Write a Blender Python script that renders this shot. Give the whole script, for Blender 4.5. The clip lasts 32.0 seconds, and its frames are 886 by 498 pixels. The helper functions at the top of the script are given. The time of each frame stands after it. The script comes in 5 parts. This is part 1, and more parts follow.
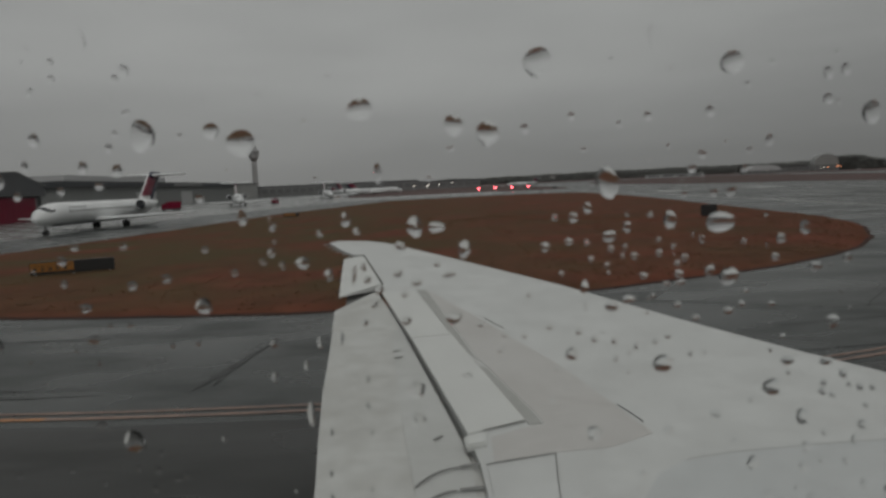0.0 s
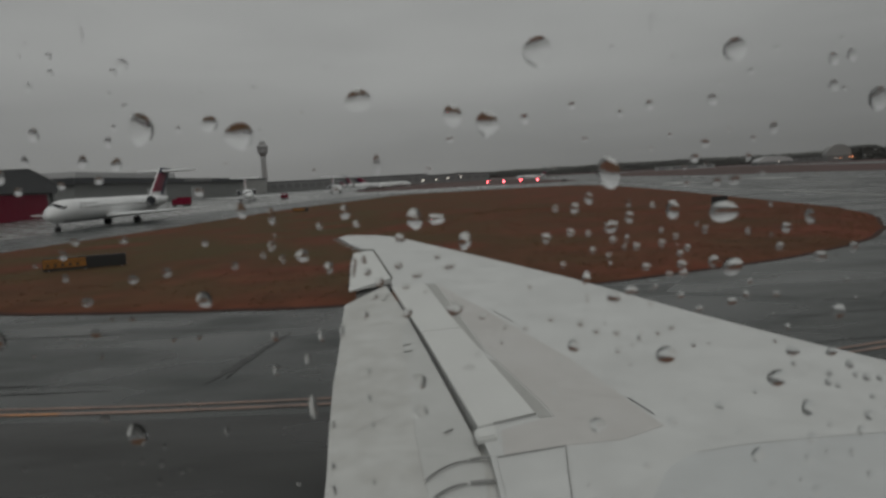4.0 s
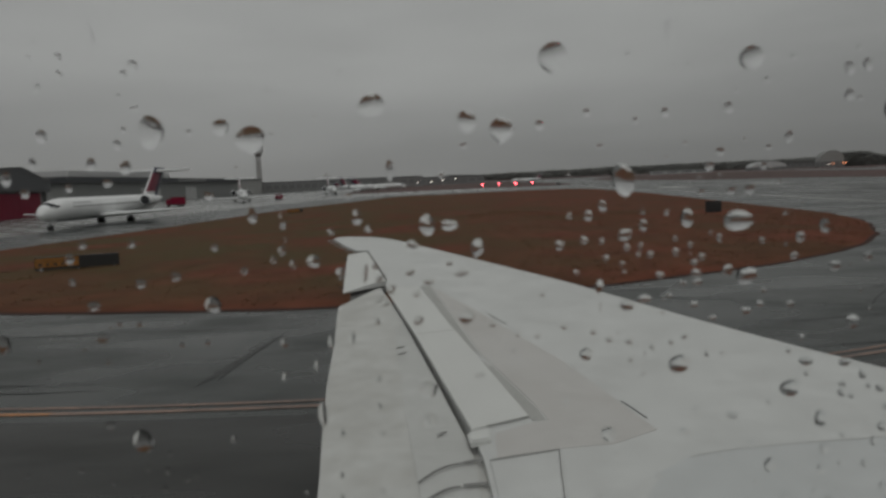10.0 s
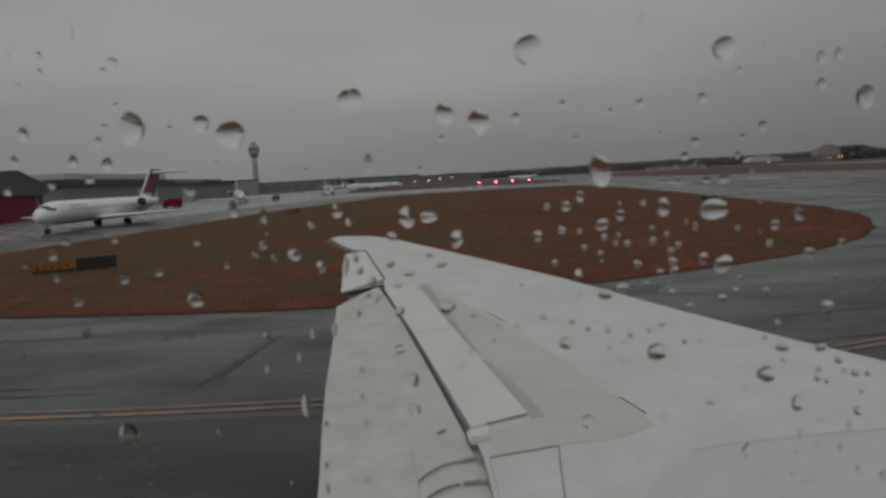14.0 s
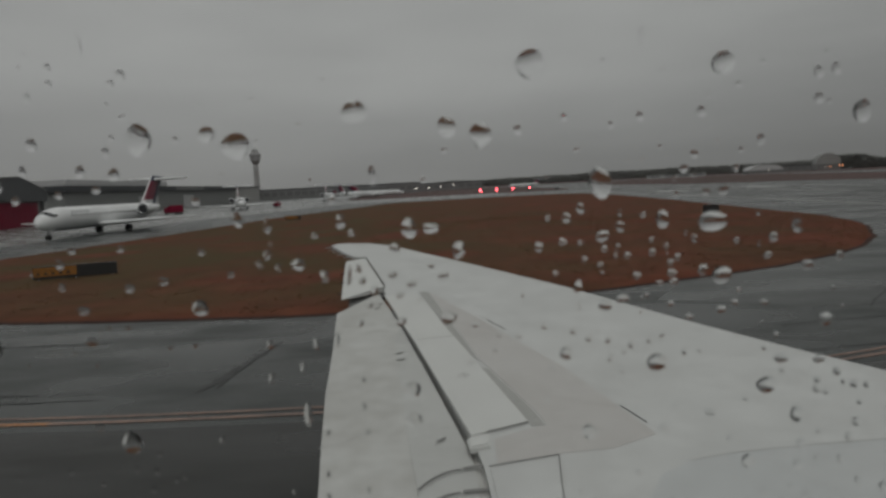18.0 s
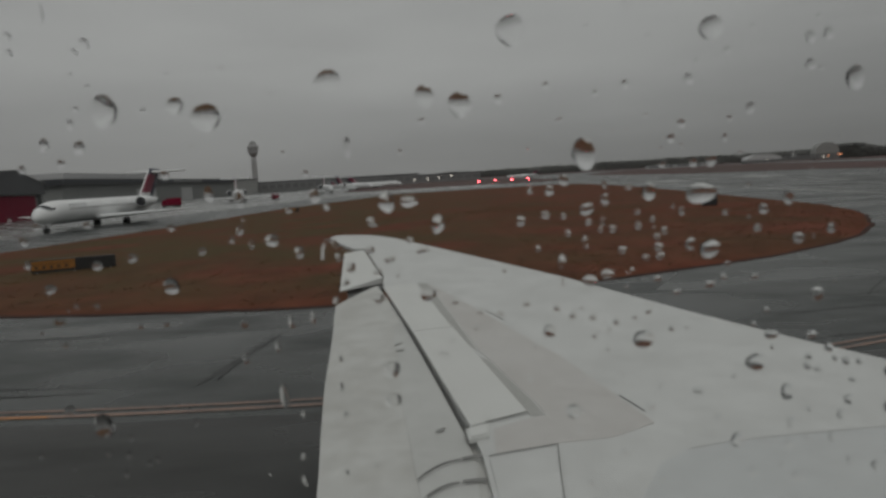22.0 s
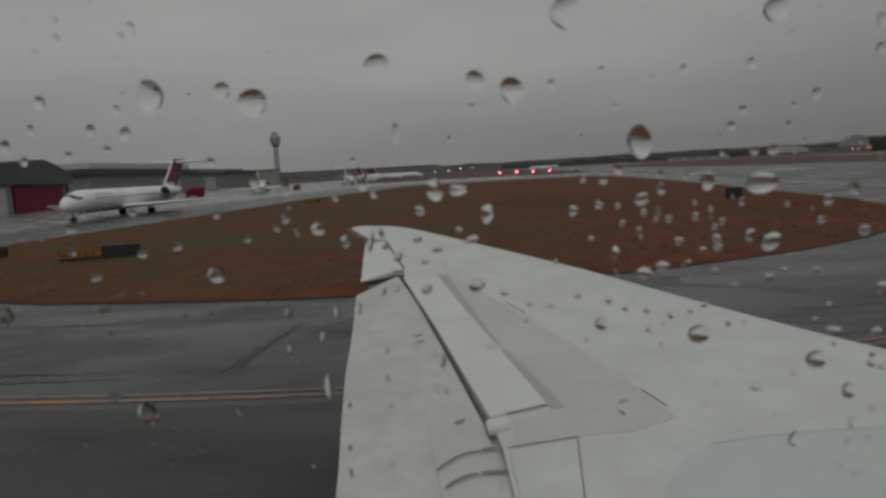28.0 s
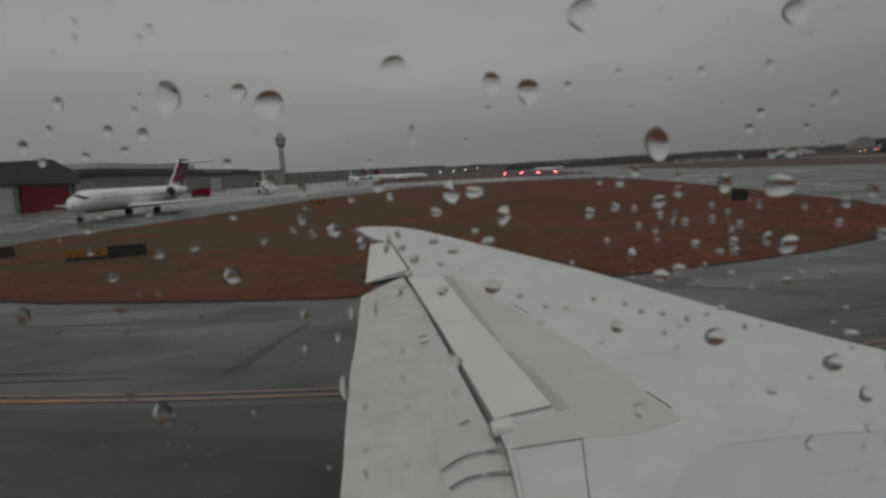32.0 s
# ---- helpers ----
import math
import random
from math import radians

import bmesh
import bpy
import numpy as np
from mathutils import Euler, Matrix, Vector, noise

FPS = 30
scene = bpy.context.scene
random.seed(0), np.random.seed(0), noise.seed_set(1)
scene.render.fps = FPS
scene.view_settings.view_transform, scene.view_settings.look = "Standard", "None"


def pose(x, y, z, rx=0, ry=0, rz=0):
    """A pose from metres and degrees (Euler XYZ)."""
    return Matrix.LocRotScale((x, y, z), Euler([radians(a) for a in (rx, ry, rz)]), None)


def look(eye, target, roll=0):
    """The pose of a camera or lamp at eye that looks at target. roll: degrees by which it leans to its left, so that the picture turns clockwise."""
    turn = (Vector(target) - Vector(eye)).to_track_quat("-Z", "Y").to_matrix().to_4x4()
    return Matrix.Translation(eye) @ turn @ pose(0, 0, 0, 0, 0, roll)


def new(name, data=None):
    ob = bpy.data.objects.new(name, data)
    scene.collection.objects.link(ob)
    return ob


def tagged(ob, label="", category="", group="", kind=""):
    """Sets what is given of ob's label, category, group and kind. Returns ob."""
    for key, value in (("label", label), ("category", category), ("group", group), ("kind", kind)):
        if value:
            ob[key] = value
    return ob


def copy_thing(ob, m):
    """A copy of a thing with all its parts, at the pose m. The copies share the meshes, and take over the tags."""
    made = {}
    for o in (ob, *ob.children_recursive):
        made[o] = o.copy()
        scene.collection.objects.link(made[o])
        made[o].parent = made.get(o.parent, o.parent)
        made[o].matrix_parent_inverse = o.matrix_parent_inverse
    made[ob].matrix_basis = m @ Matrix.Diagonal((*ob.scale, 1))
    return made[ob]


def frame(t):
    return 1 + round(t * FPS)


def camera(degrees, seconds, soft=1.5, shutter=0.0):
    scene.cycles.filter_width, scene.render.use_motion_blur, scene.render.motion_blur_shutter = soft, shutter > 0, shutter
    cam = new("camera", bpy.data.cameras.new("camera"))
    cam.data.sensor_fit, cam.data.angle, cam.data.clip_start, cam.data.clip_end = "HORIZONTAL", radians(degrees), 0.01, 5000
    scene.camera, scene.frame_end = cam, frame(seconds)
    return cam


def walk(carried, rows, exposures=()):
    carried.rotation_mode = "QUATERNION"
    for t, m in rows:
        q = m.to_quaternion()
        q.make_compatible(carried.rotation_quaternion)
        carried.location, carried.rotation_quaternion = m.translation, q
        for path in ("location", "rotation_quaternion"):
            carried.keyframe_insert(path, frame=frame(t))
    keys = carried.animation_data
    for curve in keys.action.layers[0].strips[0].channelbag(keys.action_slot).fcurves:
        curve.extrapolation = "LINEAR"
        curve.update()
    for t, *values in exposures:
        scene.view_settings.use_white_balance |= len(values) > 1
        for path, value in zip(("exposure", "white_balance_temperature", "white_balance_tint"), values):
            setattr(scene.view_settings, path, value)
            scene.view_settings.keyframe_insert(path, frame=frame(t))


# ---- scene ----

# The camera looks out of a taxiing airliner's cabin window, over its wing.
# x is the aircraft's way forward, y points out of the window, z is up.
cam = camera(68, 32.0, soft=3.0)
# focused on the airfield, so that the drops on the pane are a little soft
cam.data.dof.use_dof, cam.data.dof.focus_distance, cam.data.dof.aperture_fstop = True, 40.0, 27.0

# seconds, eye x, y, z, yaw, pitch, roll
ROWS = [
    (0, 0.0000, -0.0033, 4.6009, -0.512, -5.961, -1.930),
    (0.5, 0.0020, -0.0052, 4.6003, -0.470, -6.049, -2.117),
    (1, -0.0003, -0.0060, 4.6016, -0.473, -5.877, -1.918),
    (1.5, -0.0016, -0.0031, 4.6007, -0.056, -6.221, -1.778),
    (2, -0.0006, -0.0032, 4.6009, -0.266, -6.031, -1.859),
    (2.5, -0.0007, -0.0013, 4.6010, -0.080, -6.182, -1.975),
    (3, 0.0013, -0.0021, 4.6008, -0.217, -6.384, -2.108),
    (3.5, 0.0023, -0.0014, 4.6003, 0.095, -6.270, -2.349),
    (4, 0.0023, -0.0024, 4.6002, 0.315, -6.475, -2.391),
    (4.5, 0.0022, -0.0038, 4.6000, 0.061, -6.235, -2.466),
    (6.5, 0.0008, -0.0031, 4.6002, 0.164, -6.249, -2.509),
    (7, -0.0017, -0.0025, 4.6011, 0.255, -6.252, -2.052),
    (7.5, -0.0029, -0.0002, 4.6014, 0.123, -6.304, -1.856),
    (8, -0.0026, -0.0003, 4.6017, 0.045, -6.318, -1.862),
    (8.5, -0.0024, -0.0007, 4.6008, 0.019, -6.357, -1.906),
    (9, 0.0000, -0.0015, 4.6001, 0.018, -6.261, -2.365),
    (9.5, -0.0014, -0.0017, 4.6006, 0.011, -6.363, -2.012),
    (10, -0.0023, -0.0006, 4.6013, -0.178, -6.296, -1.860),
    (10.5, -0.0011, -0.0027, 4.6021, -0.350, -6.119, -2.060),
    (11, -0.0009, -0.0005, 4.5999, -0.225, -6.281, -2.158),
    (11.5, -0.0003, -0.0025, 4.6002, -0.215, -6.304, -2.191),
    (12, 0.0006, -0.0003, 4.5992, -0.059, -6.373, -2.364),
    (12.5, 0.0007, -0.0037, 4.6013, -0.352, -6.139, -2.226),
    (13, 0.0020, -0.0014, 4.6010, -0.428, -6.216, -2.582),
    (13.5, 0.0023, -0.0033, 4.6002, -0.387, -6.343, -2.543),
    (15.5, 0.0023, -0.0005, 4.5992, -0.341, -6.556, -2.523),
    (16, 0.0053, -0.0041, 4.5997, -0.770, -6.028, -2.897),
    (16.5, 0.0054, -0.0083, 4.6007, -0.693, -5.656, -2.944),
    (17, 0.0010, -0.0035, 4.5995, -0.064, -5.838, -2.318),
    (17.5, 0.0025, -0.0038, 4.5997, 0.224, -5.972, -2.560),
    (18, 0.0020, -0.0046, 4.6007, -0.340, -5.789, -2.340),
    (18.5, 0.0039, -0.0042, 4.5998, -0.146, -5.785, -2.792),
    (19, 0.0066, -0.0030, 4.5978, -0.053, -6.387, -2.970),
    (19.5, 0.0054, -0.0050, 4.5986, -0.418, -6.025, -2.758),
    (20, 0.0052, -0.0034, 4.5975, -0.317, -6.088, -2.756),
    (20.5, 0.0040, -0.0024, 4.5973, -0.101, -6.266, -2.554),
    (21, 0.0031, -0.0006, 4.5985, 0.254, -6.533, -2.442),
    (21.5, 0.0086, -0.0071, 4.6005, -0.422, -5.771, -3.038),
    (22, 0.0069, 0.0006, 4.5956, -0.420, -6.550, -2.647),
    (22.5, 0.0077, -0.0029, 4.5961, -0.593, -6.628, -2.733),
    (23, 0.0079, -0.0031, 4.5959, -0.505, -6.462, -2.800),
    (23.5, -0.0059, 0.0130, 4.5936, 0.531, -8.416, -1.359),
    (24, -0.0045, 0.0001, 4.5984, -0.198, -6.713, -1.090),
    (24.5, -0.0007, 0.0014, 4.5970, 0.044, -6.681, -1.899),
    (25, -0.0010, 0.0025, 4.5970, 0.381, -7.026, -1.655),
    (25.5, 0.0008, 0.0029, 4.5961, 0.988, -7.004, -2.509),
    (27.5, 0.0012, 0.0011, 4.5969, 0.848, -6.845, -2.558),
    (28, -0.0003, 0.0047, 4.5950, 1.394, -7.215, -2.400),
    (28.5, -0.0038, 0.0048, 4.5958, 1.774, -7.331, -2.018),
    (29, -0.0041, 0.0041, 4.5961, 1.885, -7.182, -1.990),
    (29.5, -0.0048, 0.0012, 4.5980, 1.644, -6.752, -1.865),
    (30, -0.0063, 0.0042, 4.5979, 1.636, -6.747, -1.705),
    (30.5, -0.0042, 0.0013, 4.5987, 1.335, -6.623, -2.011),
    (31, -0.0056, 0.0060, 4.5962, 1.755, -6.951, -1.872),
    (31.5, -0.0030, 0.0025, 4.5963, 1.610, -6.759, -2.247),
    (32, -0.0031, 0.0047, 4.5953, 1.801, -7.118, -2.227),
]
# the airliner leans a little on its gear: the airfield's upright in the aircraft's own axes
LEAN = Vector((-0.0118, 0.0071, 1.0)).rotation_difference(Vector((0, 0, 1))).to_matrix().to_4x4()
walk(cam, [(t, LEAN @ pose(x, y, z, 90 + pitch, 0, yaw) @ pose(0, 0, 0, 0, 0, roll)) for t, x, y, z, yaw, pitch, roll in ROWS],
     exposures=[(0, 0.0), (32, 0.0)])

# ---- world and sun ----
world = bpy.data.worlds.new("overcast_sky")
scene.world = world
world.use_nodes = True
wt = world.node_tree
wt.nodes.clear()


def wnode(kind):
    return wt.nodes.new(kind)


w_out, w_bg = wnode("ShaderNodeOutputWorld"), wnode("ShaderNodeBackground")
w_co, w_sep = wnode("ShaderNodeTexCoord"), wnode("ShaderNodeSeparateXYZ")
w_ramp = wnode("ShaderNodeValToRGB")
w_map, w_noise = wnode("ShaderNodeMapping"), wnode("ShaderNodeTexNoise")
w_sky, w_grey = wnode("ShaderNodeTexSky"), wnode("ShaderNodeHueSaturation")
w_cloud, w_mul, w_mix = wnode("ShaderNodeMapRange"), wnode("ShaderNodeMix"), wnode("ShaderNodeMix")
wt.links.new(w_co.outputs["Generated"], w_sep.inputs[0])
wt.links.new(w_sep.outputs["Z"], w_ramp.inputs["Fac"])
steps = [(0.0, 0.165), (0.03, 0.162), (0.08, 0.212), (0.16, 0.29), (0.28, 0.325), (0.6, 0.42), (1.0, 0.50)]
while len(w_ramp.color_ramp.elements) < len(steps):
    w_ramp.color_ramp.elements.new(0.5)
for element, (at, v) in zip(w_ramp.color_ramp.elements, steps):
    element.position, element.color = at, (v * 0.975, v, v * 0.968, 1)
w_map.inputs["Scale"].default_value = (1.2, 1.2, 6.0)
wt.links.new(w_co.outputs["Generated"], w_map.inputs["Vector"])
wt.links.new(w_map.outputs[0], w_noise.inputs["Vector"])
w_noise.inputs["Scale"].default_value, w_noise.inputs["Detail"].default_value = 2.0, 6
w_cloud.inputs["From Min"].default_value, w_cloud.inputs["From Max"].default_value = 0.3, 0.7
w_cloud.inputs["To Min"].default_value, w_cloud.inputs["To Max"].default_value = 0.87, 1.085
wt.links.new(w_noise.outputs["Fac"], w_cloud.inputs["Value"])
# the overcast is thinnest a little forward of abeam
w_half, w_side, w_both = wnode("ShaderNodeMapRange"), wnode("ShaderNodeValToRGB"), wnode("ShaderNodeMath")
w_half.inputs["From Min"].default_value, w_half.inputs["From Max"].default_value = -1.0, 1.0
wt.links.new(w_sep.outputs["X"], w_half.inputs["Value"])
wt.links.new(w_half.outputs[0], w_side.inputs["Fac"])
veil = [(0.22, 0.885), (0.37, 0.955), (0.5, 1.0), (0.62, 0.975), (0.76, 0.87)]
while len(w_side.color_ramp.elements) < len(veil):
    w_side.color_ramp.elements.new(0.5)
for element, (at, v) in zip(w_side.color_ramp.elements, veil):
    element.position, element.color = at, (v, v, v, 1)
w_side.color_ramp.interpolation = "EASE"
w_both.operation = "MULTIPLY"
wt.links.new(w_cloud.outputs[0], w_both.inputs[0])
wt.links.new(w_side.outputs[0], w_both.inputs[1])
w_mul.data_type, w_mul.blend_type = "RGBA", "MULTIPLY"
w_mul.inputs["Factor"].default_value = 1
wt.links.new(w_ramp.outputs[0], w_mul.inputs["A"])
wt.links.new(w_both.outputs[0], w_mul.inputs["B"])
w_sky.sky_type, w_sky.sun_disc = "NISHITA", False
w_sky.sun_elevation, w_sky.sun_rotation = radians(42), radians(-30)
w_grey.inputs["Saturation"].default_value, w_grey.inputs["Value"].default_value = 0.06, 0.07
wt.links.new(w_sky.outputs[0], w_grey.inputs["Color"])
w_mix.data_type = "RGBA"
w_mix.inputs["Factor"].default_value = 0.12
wt.links.new(w_mul.outputs["Result"], w_mix.inputs["A"])
wt.links.new(w_grey.outputs[0], w_mix.inputs["B"])
wt.links.new(w_mix.outputs["Result"], w_bg.inputs["Color"])
w_bg.inputs["Strength"].default_value = 1.0
wt.links.new(w_bg.outputs[0], w_out.inputs[0])

sun = new("sun", bpy.data.lights.new("sun", "SUN"))
sun.data.energy, sun.data.angle, sun.data.color = 0.5, radians(40), (1.0, 0.98, 0.95)
sun.matrix_world = look((30, -90, 120), (0, 0, 0))


# ---- materials ----
def material(name, base, rough=0.5, metal=0.0, second=None, scale=3.0, amount=0.5, fine=0.0, bump=0.0, bump_scale=40.0,
             stretch=(1, 1, 1), spec=0.5, rough_var=0.0, space="Object", coat=0.0, third=None, scale3=0.2, amount3=0.5):
    """A surface with colour variation at two scales, varied gloss and fine relief."""
    m = bpy.data.materials.new(name)
    m.use_nodes = True
    nt = m.node_tree
    b = nt.nodes["Principled BSDF"]
    b.inputs["Roughness"].default_value, b.inputs["Metallic"].default_value = rough, metal
    b.inputs["Specular IOR Level"].default_value, b.inputs["Coat Weight"].default_value = spec, coat
    co, mp = nt.nodes.new("ShaderNodeTexCoord"), nt.nodes.new("ShaderNodeMapping")
    mp.inputs["Scale"].default_value = stretch
    nt.links.new(co.outputs[space], mp.inputs["Vector"])

    def noise_node(s, detail=5.0):
        n = nt.nodes.new("ShaderNodeTexNoise")
        n.inputs["Scale"].default_value, n.inputs["Detail"].default_value = s, detail
        nt.links.new(mp.outputs[0], n.inputs["Vector"])
        return n

    def spread(n, lo, hi, a, z):
        r = nt.nodes.new("ShaderNodeMapRange")
        for key, v in (("From Min", lo), ("From Max", hi), ("To Min", a), ("To Max", z)):
            r.inputs[key].default_value = v
        nt.links.new(n.outputs[0], r.inputs["Value"])
        return r

    def mix(kind="MIX"):
        x = nt.nodes.new("ShaderNodeMix")
        x.data_type, x.blend_type = "RGBA", kind
        return x

    second = second or tuple(c * 0.8 for c in base)
    big = noise_node(scale)
    m1 = mix()
    m1.inputs["A"].default_value, m1.inputs["B"].default_value = (*base, 1), (*second, 1)
    nt.links.new(spread(big, 0.35, 0.65, 0, amount).outputs[0], m1.inputs["Factor"])
    col = m1.outputs["Result"]
    if third:
        m3 = mix()
        nt.links.new(col, m3.inputs["A"])
        m3.inputs["B"].default_value = (*third, 1)
        nt.links.new(spread(noise_node(scale3), 0.42, 0.62, 0, amount3).outputs[0], m3.inputs["Factor"])
        col = m3.outputs["Result"]
    if fine:
        m2 = mix("MULTIPLY")
        m2.inputs["Factor"].default_value = 1
        nt.links.new(col, m2.inputs["A"])
        nt.links.new(spread(noise_node(scale * 9, 3), 0.3, 0.7, 1 - fine, 1 + fine * 0.5).outputs[0], m2.inputs["B"])
        col = m2.outputs["Result"]
    nt.links.new(col, b.inputs["Base Color"])
    if rough_var:
        nt.links.new(spread(noise_node(scale * 2.3), 0.35, 0.65, max(rough - rough_var, 0.02), rough + rough_var).outputs[0],
                     b.inputs["Roughness"])
    if bump:
        bp = nt.nodes.new("ShaderNodeBump")
        bp.inputs["Strength"].default_value, bp.inputs["Distance"].default_value = bump, 0.02
        nt.links.new(noise_node(bump_scale, 3).outputs[0], bp.inputs["Height"])
        nt.links.new(bp.outputs[0], b.inputs["Normal"])
    return m


def glass(name, ior):
    m = bpy.data.materials.new(name)
    m.use_nodes = True
    b = m.node_tree.nodes["Principled BSDF"]
    b.inputs["Base Color"].default_value = (1, 1, 1, 1)
    b.inputs["Roughness"].default_value, b.inputs["IOR"].default_value = 0.0, ior
    b.inputs["Transmission Weight"].default_value = 1.0
    return m


def glowing(name, colour, strength):
    m = bpy.data.materials.new(name)
    m.use_nodes = True
    b = m.node_tree.nodes["Principled BSDF"]
    b.inputs["Base Color"].default_value = (*colour, 1)
    b.inputs["Emission Color"].default_value, b.inputs["Emission Strength"].default_value = (*colour, 1), strength
    return m


WING_PAINT = material("wing_paint", (0.62, 0.63, 0.62), 0.42, second=(0.56, 0.57, 0.56), scale=0.7, amount=0.8, fine=0.05,
                      rough_var=0.12, spec=0.35, third=(0.50, 0.505, 0.495), scale3=2.2, amount3=0.4)
FLAP_PAINT = material("flap_paint", (0.575, 0.58, 0.562), 0.48, second=(0.50, 0.50, 0.48), scale=0.9, amount=0.9, fine=0.06,
                      rough_var=0.12, spec=0.35, third=(0.42, 0.415, 0.39), scale3=3.2, amount3=0.5)
SPOILER_PAINT = material("spoiler_paint", (0.66, 0.67, 0.65), 0.42, second=(0.6, 0.605, 0.59), scale=1.1, amount=0.8, fine=0.05,
                         rough_var=0.1, spec=0.35)
PANEL_PAINT = material("warm_grey_panel", (0.505, 0.490, 0.472), 0.5, second=(0.55, 0.54, 0.525), scale=1.1, amount=1.0, fine=0.06,
                       rough_var=0.1, spec=0.3)
INNER_GREY = material("bluish_grey_inner_wing", (0.53, 0.548, 0.548), 0.42, second=(0.56, 0.575, 0.573), scale=0.6, amount=0.9, fine=0.05,
                       rough_var=0.1, spec=0.35, third=(0.50, 0.512, 0.51), scale3=1.4, amount3=0.4)
STRIP_PAINT = material("strip_grey", (0.40, 0.40, 0.382), 0.65, second=(0.43, 0.43, 0.415), scale=1.6, amount=0.8, fine=0.08, spec=0.3)
SEAL = material("black_rubber_seal", (0.03, 0.03, 0.032), 0.6, second=(0.07, 0.07, 0.07), scale=6)
NOSE_SHADE = material("flap_nose_shade", (0.545, 0.552, 0.537), 0.45, second=(0.48, 0.485, 0.47), scale=1.3, amount=0.9, fine=0.06, rough_var=0.1, spec=0.35)
FAINT = material("faint_panel_joint", (0.48, 0.485, 0.47), 0.5, second=(0.54, 0.545, 0.53), scale=2.5, amount=0.9, fine=0.1, spec=0.3)
SHADOW_METAL = material("cove_shade_metal", (0.10, 0.10, 0.10), 0.6, second=(0.2, 0.2, 0.19), scale=2)
JET_WHITE = material("aircraft_white_paint", (0.80, 0.81, 0.81), 0.3, second=(0.66, 0.67, 0.67), scale=0.35, amount=0.7, fine=0.04, spec=0.5)
JET_BELLY = material("belly_shade_and_lettering", (0.22, 0.23, 0.24), 0.4, second=(0.30, 0.31, 0.32), scale=0.5)
JET_WING = material("aircraft_wing_grey", (0.66, 0.67, 0.67), 0.4, second=(0.58, 0.59, 0.59), scale=0.5)
JET_RED = material("tail_red_paint", (0.20, 0.014, 0.042), 0.4, second=(0.15, 0.011, 0.032), scale=0.6)
JET_NAVY = material("tail_navy_paint", (0.015, 0.02, 0.05), 0.35, second=(0.02, 0.028, 0.06), scale=0.6)
JET_METAL = material("polished_lip_metal", (0.55, 0.55, 0.56), 0.25, 1.0, scale=2)
DARK_GLASS = material("dark_window_glass", (0.015, 0.017, 0.02), 0.08, second=(0.03, 0.03, 0.035), scale=4)
TYRE = material("tyre_rubber", (0.025, 0.025, 0.026), 0.7, second=(0.045, 0.043, 0.04), scale=3)
STRUT = material("gear_strut_metal", (0.42, 0.42, 0.42), 0.4, 0.6, scale=3)
ASPHALT = material("wet_asphalt", (0.0275, 0.0325, 0.0305), 0.30, spec=0.28, second=(0.041, 0.0475, 0.0445), scale=0.12, amount=0.9, fine=0.25,
                   rough_var=0.14, bump=0.25, bump_scale=22, stretch=(0.7, 1.3, 1), third=(0.021, 0.0235, 0.0225), scale3=0.06, amount3=0.7)
DARK_ASPHALT = material("old_dark_asphalt", (0.021, 0.021, 0.0195), 0.34, spec=0.26, second=(0.030, 0.030, 0.028), scale=0.15, amount=0.9, fine=0.2,
                        rough_var=0.12, bump=0.25, bump_scale=22, stretch=(0.5, 1.4, 1), third=(0.015, 0.015, 0.0145), scale3=0.07, amount3=0.6)
TAXIWAY = material("wet_grey_taxiway", (0.064, 0.071, 0.068), 0.30, spec=0.30, second=(0.047, 0.053, 0.051), scale=0.07, amount=0.9, fine=0.2,
                   rough_var=0.14, bump=0.2, bump_scale=20, stretch=(0.7, 1.2, 1), third=(0.035, 0.037, 0.034), scale3=0.04, amount3=0.6)
RUNWAY = material("wet_runway_asphalt", (0.036, 0.039, 0.036), 0.32, spec=0.28, second=(0.050, 0.053, 0.050), scale=0.06, amount=0.9, fine=0.2,
                  rough_var=0.12, bump=0.2, bump_scale=20, stretch=(1.6, 0.4, 1), third=(0.024, 0.025, 0.024), scale3=0.04, amount3=0.6)
CONCRETE = material("wet_concrete", (0.25, 0.254, 0.245), 0.26, second=(0.18, 0.183, 0.177), scale=0.08, amount=0.9, fine=0.15,
                    rough_var=0.14, bump=0.15, bump_scale=14, third=(0.135, 0.137, 0.133), scale3=0.03, amount3=0.5)
JOINT = material("joint_sealant", (0.04, 0.04, 0.04), 0.6, scale=2)
GRASS = material("dormant_red_clay_grass", (0.126, 0.052, 0.032), 0.95, second=(0.098, 0.054, 0.030), scale=0.07, amount=1.0, fine=0.30,
                 bump=0.9, bump_scale=5, spec=0.1, stretch=(1.0, 0.85, 1), third=(0.168, 0.052, 0.034), scale3=0.13, amount3=0.7)


